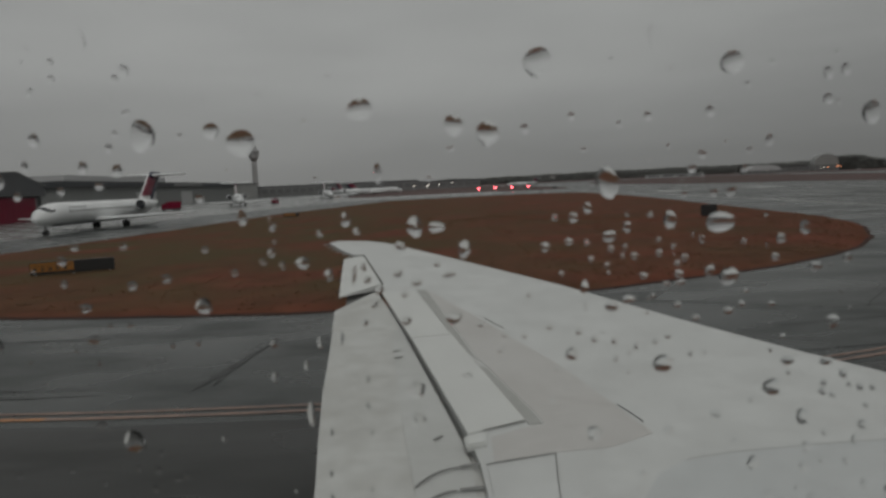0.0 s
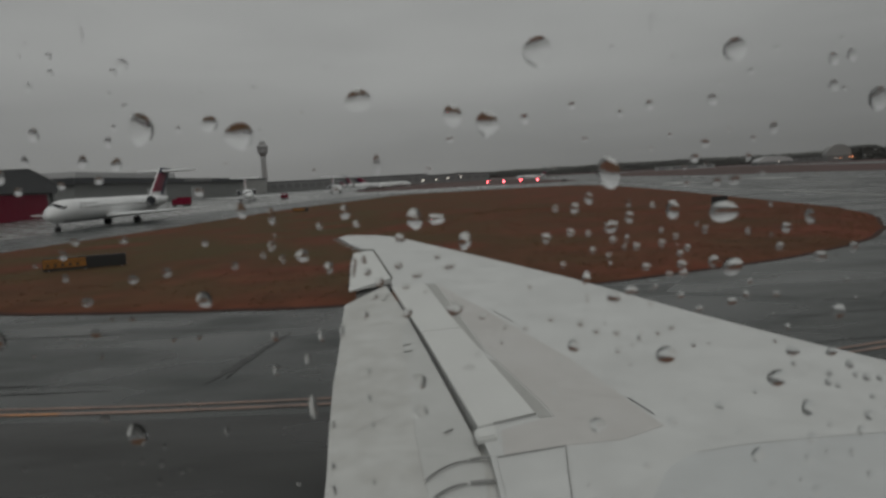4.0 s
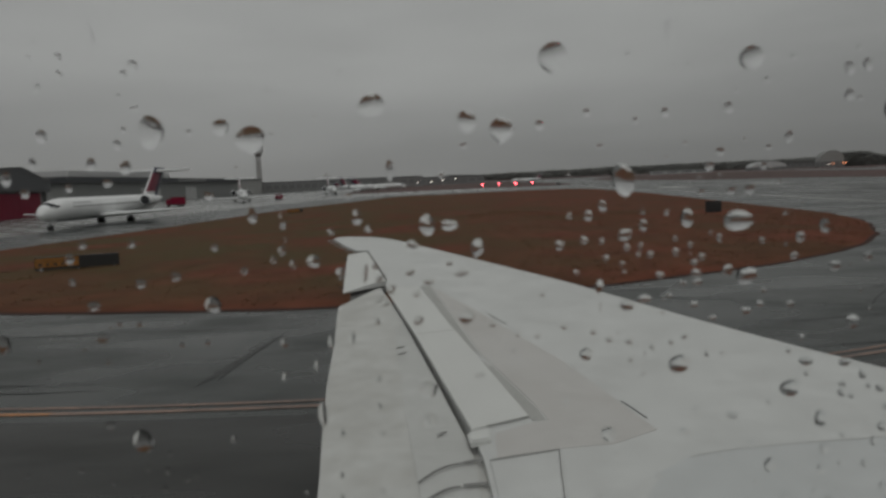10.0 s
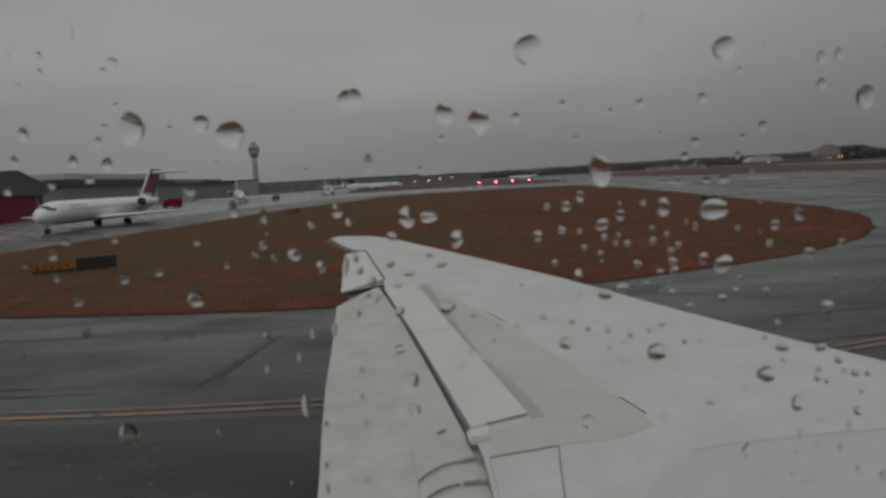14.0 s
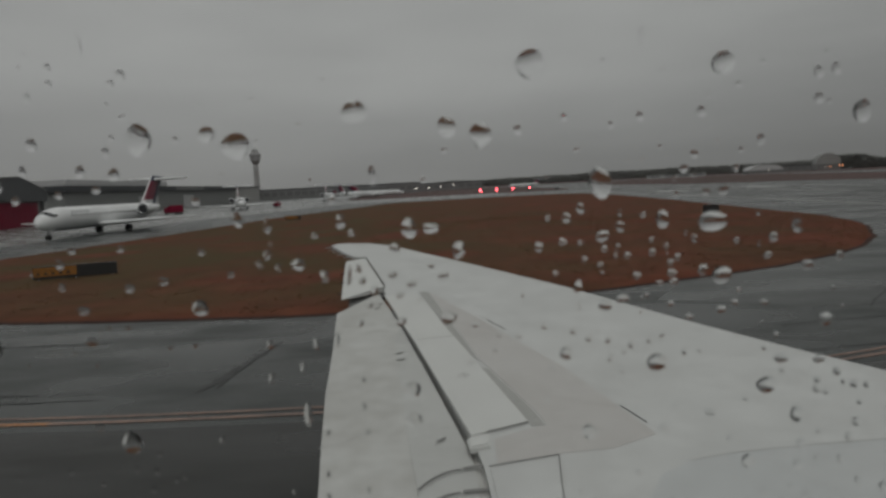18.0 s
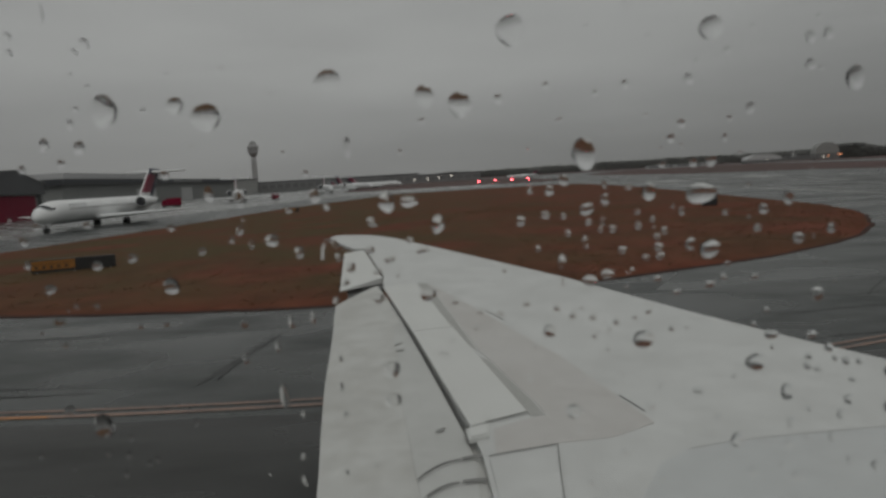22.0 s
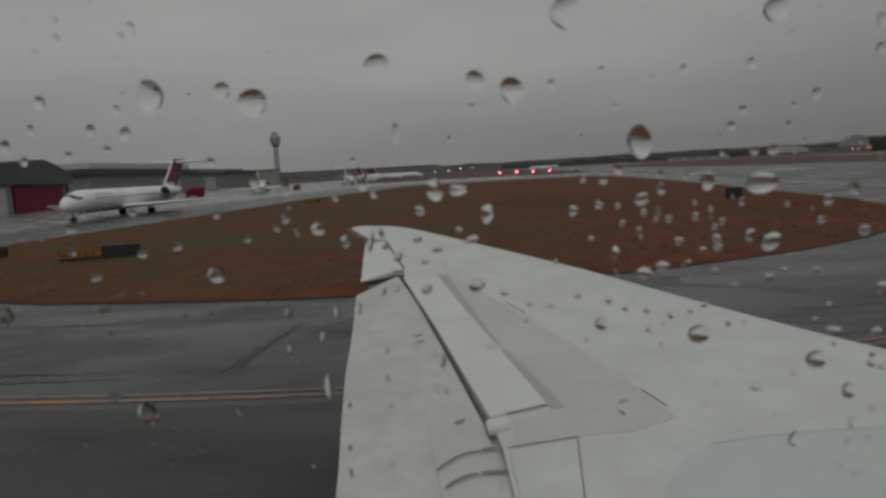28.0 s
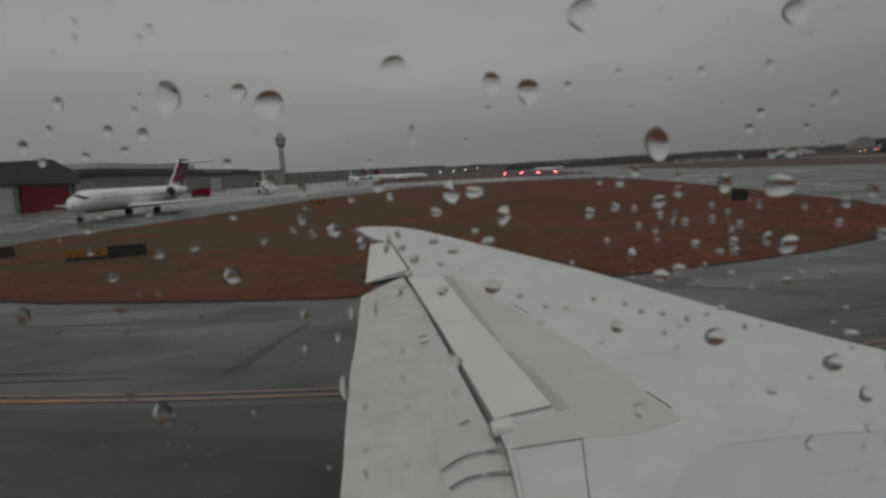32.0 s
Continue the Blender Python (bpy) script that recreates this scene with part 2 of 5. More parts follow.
def grown_over(m, colour):
    """Greener growth away from the worn rim, by the mesh's own cover value."""
    nt = m.node_tree
    b = nt.nodes["Principled BSDF"]
    old = b.inputs["Base Color"].links[0].from_socket
    at, x, mul = nt.nodes.new("ShaderNodeAttribute"), nt.nodes.new("ShaderNodeMix"), nt.nodes.new("ShaderNodeMath")
    n, co, rg = nt.nodes.new("ShaderNodeTexNoise"), nt.nodes.new("ShaderNodeTexCoord"), nt.nodes.new("ShaderNodeMapRange")
    at.attribute_name, x.data_type, mul.operation = "cover", "RGBA", "MULTIPLY"
    n.inputs["Scale"].default_value, n.inputs["Detail"].default_value = 0.13, 12
    nt.links.new(co.outputs["Object"], n.inputs["Vector"])
    rg.inputs["From Min"].default_value, rg.inputs["From Max"].default_value = 0.38, 0.58
    nt.links.new(n.outputs[0], rg.inputs["Value"])
    nt.links.new(rg.outputs[0], mul.inputs[0])
    nt.links.new(at.outputs["Fac"], mul.inputs[1])
    nt.links.new(mul.outputs[0], x.inputs["Factor"])
    nt.links.new(old, x.inputs["A"])
    x.inputs["B"].default_value = (*colour, 1)
    nt.links.new(x.outputs["Result"], b.inputs["Base Color"])


grown_over(GRASS, (0.080, 0.066, 0.032))
TUFT = material("dry_grass_blades", (0.115, 0.075, 0.042), 0.95, scale=0.5, amount=0.6, fine=0.2, spec=0.1)


def mixed_blades(m):
    """Each blade takes its own shade between olive, straw and reddish brown."""
    nt = m.node_tree
    b = nt.nodes["Principled BSDF"]
    geo, ramp = nt.nodes.new("ShaderNodeNewGeometry"), nt.nodes.new("ShaderNodeValToRGB")
    ramp.color_ramp.elements[0].color, ramp.color_ramp.elements[1].color = (0.105, 0.082, 0.042, 1), (0.235, 0.100, 0.066, 1)
    for at, c in ((0.35, (0.135, 0.098, 0.050, 1)), (0.7, (0.190, 0.100, 0.058, 1))):
        ramp.color_ramp.elements.new(at).color = c
    nt.links.new(geo.outputs["Random Per Island"], ramp.inputs["Fac"])
    nt.links.new(ramp.outputs[0], b.inputs["Base Color"])


mixed_blades(TUFT)
EDGE_BROWN = material("dark_brown_edge", (0.060, 0.026, 0.018), 0.85, second=(0.030, 0.018, 0.014), scale=0.5, fine=0.3, bump=0.5, bump_scale=6, spec=0.2)
FAR_GRASS = material("far_airfield_grass", (0.135, 0.088, 0.084), 0.95, second=(0.112, 0.090, 0.084), scale=0.012, amount=1.0, fine=0.3, spec=0.1)
FAR_GROUND = material("far_airfield_pavement", (0.11, 0.11, 0.105), 0.5, second=(0.075, 0.07, 0.06), scale=0.006, amount=1.0, fine=0.2)
ORANGE_LINE = material("worn_orange_taxi_paint", (0.46, 0.19, 0.055), 0.4, second=(0.24, 0.11, 0.05), scale=1.2, amount=0.8, fine=0.25)
DULL_LINE = material("faded_red_taxi_paint", (0.29, 0.172, 0.125), 0.4, second=(0.16, 0.10, 0.08), scale=1.0, amount=0.9, fine=0.3)
WHITE_LINE = material("worn_white_runway_paint", (0.52, 0.52, 0.50), 0.4, second=(0.34, 0.34, 0.33), scale=0.5, amount=0.8, fine=0.2)
RED_LINE = material("worn_red_pavement_paint", (0.30, 0.035, 0.06), 0.4, second=(0.2, 0.03, 0.05), scale=0.7, fine=0.2)
SIGN_ORANGE = material("sign_orange_face", (0.31, 0.135, 0.025), 0.4, second=(0.24, 0.10, 0.025), scale=2)
SIGN_BLACK = material("sign_black_face", (0.026, 0.027, 0.027), 0.35, second=(0.03, 0.03, 0.03), scale=2)
WALL_GREY = material("hangar_grey_cladding", (0.24, 0.245, 0.24), 0.6, second=(0.20, 0.205, 0.20), scale=0.08, fine=0.12, stretch=(1, 8, 0.4))
# dark roof tone, raised slightly to take in distance haze
ROOF_DARK = material("dark_roof_fascia", (0.055, 0.058, 0.063), 0.6, second=(0.07, 0.073, 0.077), scale=0.1, fine=0.15)
ROOF_PALE = material("pale_roof_sheet", (0.30, 0.30, 0.29), 0.6, second=(0.24, 0.24, 0.235), scale=0.05, fine=0.1)
DOOR_RED = material("hangar_red_door", (0.20, 0.010, 0.034), 0.6, spec=0.12, second=(0.15, 0.009, 0.028), scale=0.2, fine=0.1, stretch=(1, 5, 0.5))
# foliage colour lifted to a pale grey that stands for distance haze
FOLIAGE = material("hazed_winter_trees", (0.195, 0.20, 0.19), 1.0, second=(0.215, 0.215, 0.205), scale=0.02, amount=1.0, fine=0.3, spec=0.05)
# tower concrete paled, its haze put into the colour
TOWER_CONCRETE = material("hazed_tower_concrete", (0.34, 0.34, 0.336), 0.7, second=(0.30, 0.30, 0.297), scale=0.02)
FAR_WALL = material("far_building_wall", (0.21, 0.21, 0.208), 0.7, second=(0.185, 0.185, 0.185), scale=0.02, fine=0.1)
FAR_WHITE = material("far_white_building", (0.50, 0.50, 0.50), 0.6, second=(0.42, 0.42, 0.42), scale=0.02)
CABIN = material("cabin_liner_plastic", (0.16, 0.16, 0.155), 0.6, second=(0.14, 0.14, 0.135), scale=2)
FUSELAGE_PAINT = material("fuselage_white_paint", (0.72, 0.73, 0.73), 0.35, second=(0.66, 0.67, 0.67), scale=0.5)
PANE = glass("window_acrylic", 1.49)
WATER = glass("rain_water", 1.33)
AMBER_GLOW = glowing("amber_lamp_lens", (1.0, 0.36, 0.16), 1.3)
RED_GLOW = glowing("red_lamp_lens", (1.0, 0.10, 0.12), 14.0)
WHITE_GLOW = glowing("white_lamp_lens", (1.0, 0.93, 0.82), 1.4)
SEAM = material("panel_gap_grime", (0.17, 0.17, 0.163), 0.6, second=(0.30, 0.30, 0.29), scale=3, amount=1.0)
STREAK = material("dark_rubber_streak", (0.020, 0.0215, 0.021), 0.38, second=(0.032, 0.034, 0.033), scale=1.6, amount=0.9, fine=0.3, spec=0.2)
# mid-grey in place of dark glass, with the mist in the colour
TOWER_GLASS = material("misty_cab_glass", (0.29, 0.29, 0.29), 0.3, second=(0.32, 0.32, 0.32), scale=0.05)
# far glass lightened to grey, haze included in the colour
FAR_GLASS = material("hazed_window_glass", (0.17, 0.17, 0.17), 0.25, second=(0.19, 0.19, 0.19), scale=0.05)


# ---- mesh helpers ----
def mesh_of(bm, name, mat, smooth=False):
    me = bpy.data.meshes.new(name)
    bm.normal_update()
    bm.to_mesh(me)
    bm.free()
    me.materials.append(mat)
    if smooth:
        me.polygons.foreach_set("use_smooth", [True] * len(me.polygons))
    return me


def part(name, bm, mat, parent=None, label="", smooth=False):
    ob = new(name, mesh_of(bm, name, mat, smooth))
    ob.parent = parent
    if label:
        tagged(ob, label)
    return ob


def shared(name, me, parent, m):
    ob = new(name, me)
    ob.parent = parent
    ob.matrix_basis = m
    return ob


def add_box(bm, x0, x1, y0, y1, z0, z1, bevel=0.0):
    vs = [bm.verts.new((x, y, z)) for z in (z0, z1) for x, y in ((x0, y0), (x1, y0), (x1, y1), (x0, y1))]
    fs = [bm.faces.new([vs[i] for i in f]) for f in
          ((3, 2, 1, 0), (4, 5, 6, 7), (0, 1, 5, 4), (1, 2, 6, 5), (2, 3, 7, 6), (3, 0, 4, 7))]
    if bevel:
        es = list({e for f in fs for e in f.edges})
        bmesh.ops.bevel(bm, geom=es, offset=bevel, segments=2, affect="EDGES")


def box(*a, **k):
    bm = bmesh.new()
    add_box(bm, *a, **k)
    return bm


def prism(outline, low, high):
    """A plate over an outline; low and high give z at (x, y)."""
    bm = bmesh.new()
    a = [bm.verts.new((x, y, low(x, y))) for x, y in outline]
    b = [bm.verts.new((x, y, high(x, y))) for x, y in outline]
    n = len(outline)
    bm.faces.new(b)
    bm.faces.new(a[::-1])
    for i in range(n):
        j = (i + 1) % n
        bm.faces.new((a[i], a[j], b[j], b[i]))
    bmesh.ops.recalc_face_normals(bm, faces=bm.faces[:])
    return bm


def rings(loops, closed_ends=True):
    """Skin a list of equally long closed loops."""
    bm = bmesh.new()
    vs = [[bm.verts.new(p) for p in loop] for loop in loops]
    n = len(vs[0])
    for a, b in zip(vs, vs[1:]):
        for i in range(n):
            j = (i + 1) % n
            bm.faces.new((a[i], a[j], b[j], b[i]))
    if closed_ends:
        bm.faces.new(vs[0][::-1])
        bm.faces.new(vs[-1])
    bmesh.ops.recalc_face_normals(bm, faces=bm.faces[:])
    return bm


def tube(p, q, r0, r1=None, seg=10):
    p, q = Vector(p), Vector(q)
    r1 = r0 if r1 is None else r1
    turn = (q - p).to_track_quat("Z", "Y").to_matrix()
    loops = []
    for c, r in ((p, r0), (q, r1)):
        loops.append([c + turn @ Vector((r * math.cos(a), r * math.sin(a), 0)) for a in
                      [2 * math.pi * i / seg for i in range(seg)]])
    return rings(loops)


def wheel_mesh(name, r, w, mat, seg=18):
    loops = []
    for y, k in ((-w / 2, 0.55), (-w / 2, 0.86), (-w * 0.34, 1.0), (w * 0.34, 1.0), (w / 2, 0.86), (w / 2, 0.55)):
        loops.append([(r * k * math.cos(a), y, r * k * math.sin(a)) for a in [2 * math.pi * i / seg for i in range(seg)]])
    return mesh_of(rings(loops), name, mat, True)


def empty(name, at=(0, 0, 0)):
    ob = new(name)
    ob.location = at
    return ob


# ---- ground, pavements, grass ----
def sheet(name, outline, z, mat, label, category, depth=0.0, kind="structure"):
    bm = bmesh.new()
    top = [bm.verts.new((x, y, z)) for x, y in outline]
    bm.faces.new(top)
    if depth:
        low = [bm.verts.new((x, y, z - depth)) for x, y in outline]
        for i in range(len(top)):
            j = (i + 1) % len(top)
            bm.faces.new((low[i], low[j], top[j], top[i]))
    bmesh.ops.recalc_face_normals(bm, faces=bm.faces[:])
    for f in bm.faces:
        if abs(f.normal.z) > 0.9 and f.normal.z < 0:
            f.normal_flip()
    ob = part(name, bm, mat)
    return tagged(ob, label, category, kind=kind)


sheet("ground", [(-4000, -4000), (4000, -4000), (4000, 4600), (-4000, 4600)], 0, ASPHALT,
      "dark wet asphalt airfield ground with darker streaks", "ground")


def smooth_outline(points, per=10):
    """A closed Catmull-Rom curve through the plan's corners."""
    out, n = [], len(points)
    for i in range(n):
        p0, p1, p2, p3 = (Vector(points[(i + k - 1) % n]) for k in range(4))
        for s in range(per):
            t = s / per
            v = 0.5 * (2 * p1 + (p2 - p0) * t + (2 * p0 - 5 * p1 + 4 * p2 - p3) * t * t + (3 * p1 - p0 - 3 * p2 + p3) * t ** 3)
            out.append((v.x, v.y))
    return out


def ragged(outline, size, fineness):
    return [(x + size * noise.noise((x * fineness, y * fineness, 0)), y + size * noise.noise((x * fineness, y * fineness, 9)))
            for x, y in outline]


ISLAND = smooth_outline([(-38.5, 43), (-34, 36.5), (-27, 30.8), (-18.2, 26.7), (-9, 25.1), (-3, 24.8), (5, 26.4), (10.3, 28.3), (17, 31.6), (22.5, 35.6), (26.7, 40.1),
                         (29.9, 45.0), (33.0, 50.5), (35.2, 56.5), (36.9, 64), (38.2, 76), (41, 100), (45, 135), (48.5, 185), (46, 228), (24, 235), (2, 229), (-15, 222), (-24, 178),
                         (-32, 143), (-35.2, 109), (-37.2, 88), (-39, 72), (-40.6, 58)], 8)


def grass_patch(name, outline, rise, label, mat=GRASS, rim=True):
    """A low bank of dormant grass, domed a little, with a ragged dark rim."""
    cx, cy = sum(p[0] for p in outline) / len(outline), sum(p[1] for p in outline) / len(outline)
    bm = bmesh.new()
    loops = []
    for k, z in ((1.0, -0.02), (0.996, 0.07), (0.97, 0.11), (0.9, 0.16), (0.7, 0.16 + rise * 0.6), (0.4, 0.16 + rise), (0.12, 0.16 + rise)):
        loops.append([bm.verts.new((cx + (x - cx) * k, cy + (y - cy) * k, z + 0.04 * noise.noise((x * k, y * k, 3)))) for x, y in outline])
    for a, b in zip(loops, loops[1:]):
        for i in range(len(a)):
            j = (i + 1) % len(a)
            bm.faces.new((a[i], a[j], b[j], b[i]))
    bm.faces.new(loops[-1])
    bmesh.ops.recalc_face_normals(bm, faces=bm.faces[:])
    # greener towards the apron, barer towards the runway
    cover = [c * min(0.85, max(0.05, 0.58 - (cx + (x - cx) * k) / 45)) for c, k in ((0.0, 1), (0.1, 1), (0.5, 0.97), (0.9, 0.9), (1.0, 0.7), (1.0, 0.4), (1.0, 0.12)) for x, y in outline]
    ob = part(name, bm, mat, smooth=True)
    ob.data.attributes.new("cover", "FLOAT", "POINT").data.foreach_set("value", cover)
    tagged(ob, label, "grass", kind="structure")
    if rim:
        bm = bmesh.new()
        a = [bm.verts.new((cx + (x - cx) * 1.004, cy + (y - cy) * 1.004, 0.012)) for x, y in outline]
        b = [bm.verts.new((cx + (x - cx) * 0.985, cy + (y - cy) * 0.985, 0.072)) for x, y in outline]
        for i in range(len(a)):
            j = (i + 1) % len(a)
            bm.faces.new((a[i], a[j], b[j], b[i]))
        part("dark_rim", bm, EDGE_BROWN, ob, "dark brown edge along the pavement")
    return ob


grass_patch("grass_island", ragged(ISLAND, 0.28, 0.35), 0.05, "reddish brown dormant grass island between wet taxiways")


def tufts(name, outline, count, label):
    """Small clumps of blades along and inside the edge of the grass."""
    rnd = random.Random(5)
    verts, faces = [], []
    n = len(outline)
    cx, cy = sum(p[0] for p in outline) / n, sum(p[1] for p in outline) / n
    for _ in range(count):
        x, y = outline[rnd.randrange(n)]
        x2, y2 = outline[(outline.index((x, y)) + 1) % n]
        t, k = rnd.random(), 0.992 - 0.9 * rnd.random() ** 1.6
        px, py = x + (x2 - x) * t, y + (y2 - y) * t
        px, py = cx + (px - cx) * k, cy + (py - cy) * k
        lie = 0.05 + 0.06 * min(1, (1 - k) / 0.03) + 0.05 * min(1, max(0, 0.97 - k) / 0.07) + 0.04 * min(1, max(0, 0.9 - k) / 0.4)
        for _b in range(4):
            a, h, w = rnd.uniform(0, 6.28), rnd.uniform(0.0, 0.03), rnd.uniform(0.03, 0.09)
            ox, oy = rnd.uniform(-0.15, 0.15), rnd.uniform(-0.15, 0.15)
            i = len(verts)
            verts += [(px + ox - w * math.cos(a), py + oy - w * math.sin(a), lie - 0.03), (px + ox + w * math.cos(a), py + oy + w * math.sin(a), lie - 0.03),
                      (px + ox + 0.08 * math.sin(a), py + oy + 0.08 * math.cos(a), lie + 0.02 + h)]
            faces.append((i, i + 1, i + 2))
    me = bpy.data.meshes.new(name)
    me.from_pydata(verts, [], faces)
    me.materials.append(TUFT)
    return tagged(new(name, me), label, "grass", kind="stuff")


tufts("grass_tufts", ISLAND, 24000, "rough tufts of dry reddish grass on the island")

# pale concrete apron between the hangars and the island, laid in slabs
EDGE = [(4, -34), (18, -35.5), (24, -37), (28, -41), (40, -48.5), (53, -51.5), (79, -53.2), (112, -55), (145, -53), (169, -48), (223, -41.5), (250, -28), (262, 4), (270, 30), (560, 34)]


def apron_edge(y):
    for (a, xa), (b, xb) in zip(EDGE, EDGE[1:]):
        if a <= y <= b:
            return xa + (xb - xa) * (y - a) / (b - a)
    return EDGE[-1][1]


sheet("apron_base", [(-140, 4), *[(x, y) for y, x in EDGE], (-170, 560)], 0.008, JOINT, "dark joint sealant bed under the apron slabs", "apron")


def slab_block(name, y0, y1, label):
    bm = bmesh.new()
    y = y0
    while y < y1:
        x = -150.3
        edge = min(apron_edge(y), apron_edge(y + 7.4))
        while x < edge - 0.5:
            xe = min(x + 7.42, edge)
            add_box(bm, x, xe, y, y + 7.42, 0.0, 0.024 + 0.003 * noise.noise((x, y, 0)))
            x += 7.5
        y += 7.5
    return tagged(part(name, bm, CONCRETE), label, "apron", kind="structure")


slab_block("apron", 229, 550, "wet pale concrete apron in large square slabs")
# grey taxiway round the island's end, and the runway beside it
sheet("taxiway", [(-20, 250), (-8, 228), (30, 226), (34, 120), (27, 70), (19, 42), (8, 24), (24, 15.2), (47, 6), (49, 26), (52.8, 109), (60, 262), (62, 318), (-18, 318)],
      0.005, TAXIWAY, "wet grey taxiway pavement round the end of the island", "taxiway")
RUN = 0.045


def across(d, y):
    """A point d metres inside the runway's near edge, at y."""
    return (48.0 + RUN * y + d, y)


sheet("runway", [across(-1.5, -120), across(49, -120), across(49, 1400), across(-1.5, 1400)], 0.006, RUNWAY, "dark wet asphalt runway with white markings", "runway")


# far grass and pavement beyond the island
grass_patch("far_grass", ragged(smooth_outline([(-46, 352), (-8, 340), (34, 338), (62, 330), (74, 372), (80, 520), (96, 900), (30, 1000), (-40, 900), (-60, 520)], 6), 4, 0.05), 0.0,
            "far reddish grass round the red lights", FAR_GRASS, rim=False)
grass_patch("far_grass_strip", ragged(smooth_outline([(138, 60), (190, 60), (240, 300), (290, 470), (440, 1000), (300, 1000), (150, 640), (120, 340), (138, 230)], 6), 2, 0.03), 0.0,
            "far strip of reddish airfield grass", FAR_GRASS, rim=False)
sheet("far_apron", [(255, 60), (330, 60), (560, 900), (450, 900)], 0.02, FAR_GROUND, "pale wet concrete apron across the runway", "apron")
grass_patch("outer_grass", ragged(smooth_outline([(300, 120), (440, 160), (800, 700), (900, 1100), (520, 1100), (370, 500)], 6), 3, 0.03), 0.0,
            "far reddish grass across the runway", FAR_GRASS, rim=False)
grass_patch("corner_grass", ragged(smooth_outline([(-70, -30), (-52, -4), (-66, 4), (-140, 2), (-150, -30)], 6), 0.6, 0.3), 0.05,
            "reddish grass in the corner beyond the apron", FAR_GRASS, rim=False)
sheet("far_field", [(-3900, 1150), (3900, 1150), (3900, 4500), (-3900, 4500)], 0.02, FAR_GRASS, "distant pale brown airfield", "ground")


def stripe(name, points, width, z, mat, label, category="marking"):
    """A painted line along a path on the ground."""
    bm = bmesh.new()
    pts = [Vector(p) for p in points]
    prev = None
    for i, p in enumerate(pts):
        d = (pts[min(i + 1, len(pts) - 1)] - pts[max(i - 1, 0)]).normalized()
        n = Vector((-d.y, d.x)) * width / 2
        a, b = bm.verts.new((p.x + n.x, p.y + n.y, z)), bm.verts.new((p.x - n.x, p.y - n.y, z))
        if prev:
            bm.faces.new((prev[0], prev[1], b, a))
        prev = (a, b)
    return tagged(part(name, bm, mat), label, category, kind="structure")


def taxi_curve(offset):
    pts = []
    for i in range(90):
        x = -40 + i * 0.9
        y = 13.45 + (0.0121 * (x + 2.6) ** 2 if x > -2.6 else 0.0062 * (x + 2.6) ** 2)
        pts.append((x, y + offset))
    return pts


for keep, mat, lb in ((lambda x: x < -8.4, ORANGE_LINE, "worn orange double taxiway edge line, inner stripe"), (lambda x: x > -8.6, DULL_LINE, "faded reddish stretch of the double taxiway line")):
    stripe("taxi_line", [p for p in taxi_curve(0.0) if keep(p[0])], 0.16, 0.012, mat, lb)
stripe("taxi_line", taxi_curve(0.36), 0.13, 0.012, DULL_LINE, "faded reddish double taxiway edge line, outer stripe")
# old darker pavement inside the double line
sheet("taxiway_centre", [(-40, -30), (46, -30), (46, 6), *[(x, y - 0.5) for x, y in taxi_curve(0.0)[::-4] if x < 40]], 0.003, DARK_ASPHALT,
      "darker wet asphalt of the taxiway's middle", "taxiway")
# hold-short marking already passed by, behind the wing
for k in range(2):
    stripe("hold_line", [(-34.6 + k * 0.62, -8), (-34.2 + k * 0.62, 13), (-32.9 + k * 0.62, 29)], 0.31, 0.012, ORANGE_LINE, "solid orange hold-short line on asphalt")
for k in range(2):
    for j in range(12):
        y = 2.0 + j * 1.83
        x = -33.4 + k * 0.62 + 0.035 * max(0, y - 5)
        stripe("hold_dash", [(x, y), (x + 0.03, y + 0.91)], 0.31, 0.012, ORANGE_LINE, "dashed orange hold-short mark on asphalt")
stripe("red_pavement_band", [(-38, 12.4), (-46, 10)], 1.2, 0.03, RED_LINE, "worn red painted band on asphalt")
# lead-on line and runway markings
stripe("lead_line", [(16, 1.5), (26, 1.8), (34.8, 4.4), (41, 9.2), (46, 14.4), (52, 24), (60, 44)], 0.16, 0.014, ORANGE_LINE, "worn orange lead-on line to the runway")
stripe("runway_edge_line", [across(0.0, -118), across(0.0, 150), across(0.0, 500), across(0.0, 1390)], 0.92, 0.012, WHITE_LINE, "worn white runway edge line")
stripe("runway_edge_line", [across(45.7, -118), across(45.7, 500), across(45.7, 1390)], 0.92, 0.012, WHITE_LINE, "worn white runway edge line")
for k in range(12):
    d = 2.3 + k * 3.55 + (2.0 if k > 5 else 0.0)
    stripe("runway_bar", [across(d, -24), across(d, 22)], 1.75, 0.012, WHITE_LINE, "broad white runway threshold bar")
for k in range(9):
    stripe("runway_dash", [across(23.0, 120 + k * 61), across(23.0, 157 + k * 61)], 0.9, 0.012, WHITE_LINE, "white runway centre line dash")
for d in (8.0, 10.6, 13.2, 33.0, 35.6, 38.2):
    stripe("touchdown_bar", [across(d, 176), across(d, 199)], 1.8, 0.012, WHITE_LINE, "white touchdown zone bar on the runway")
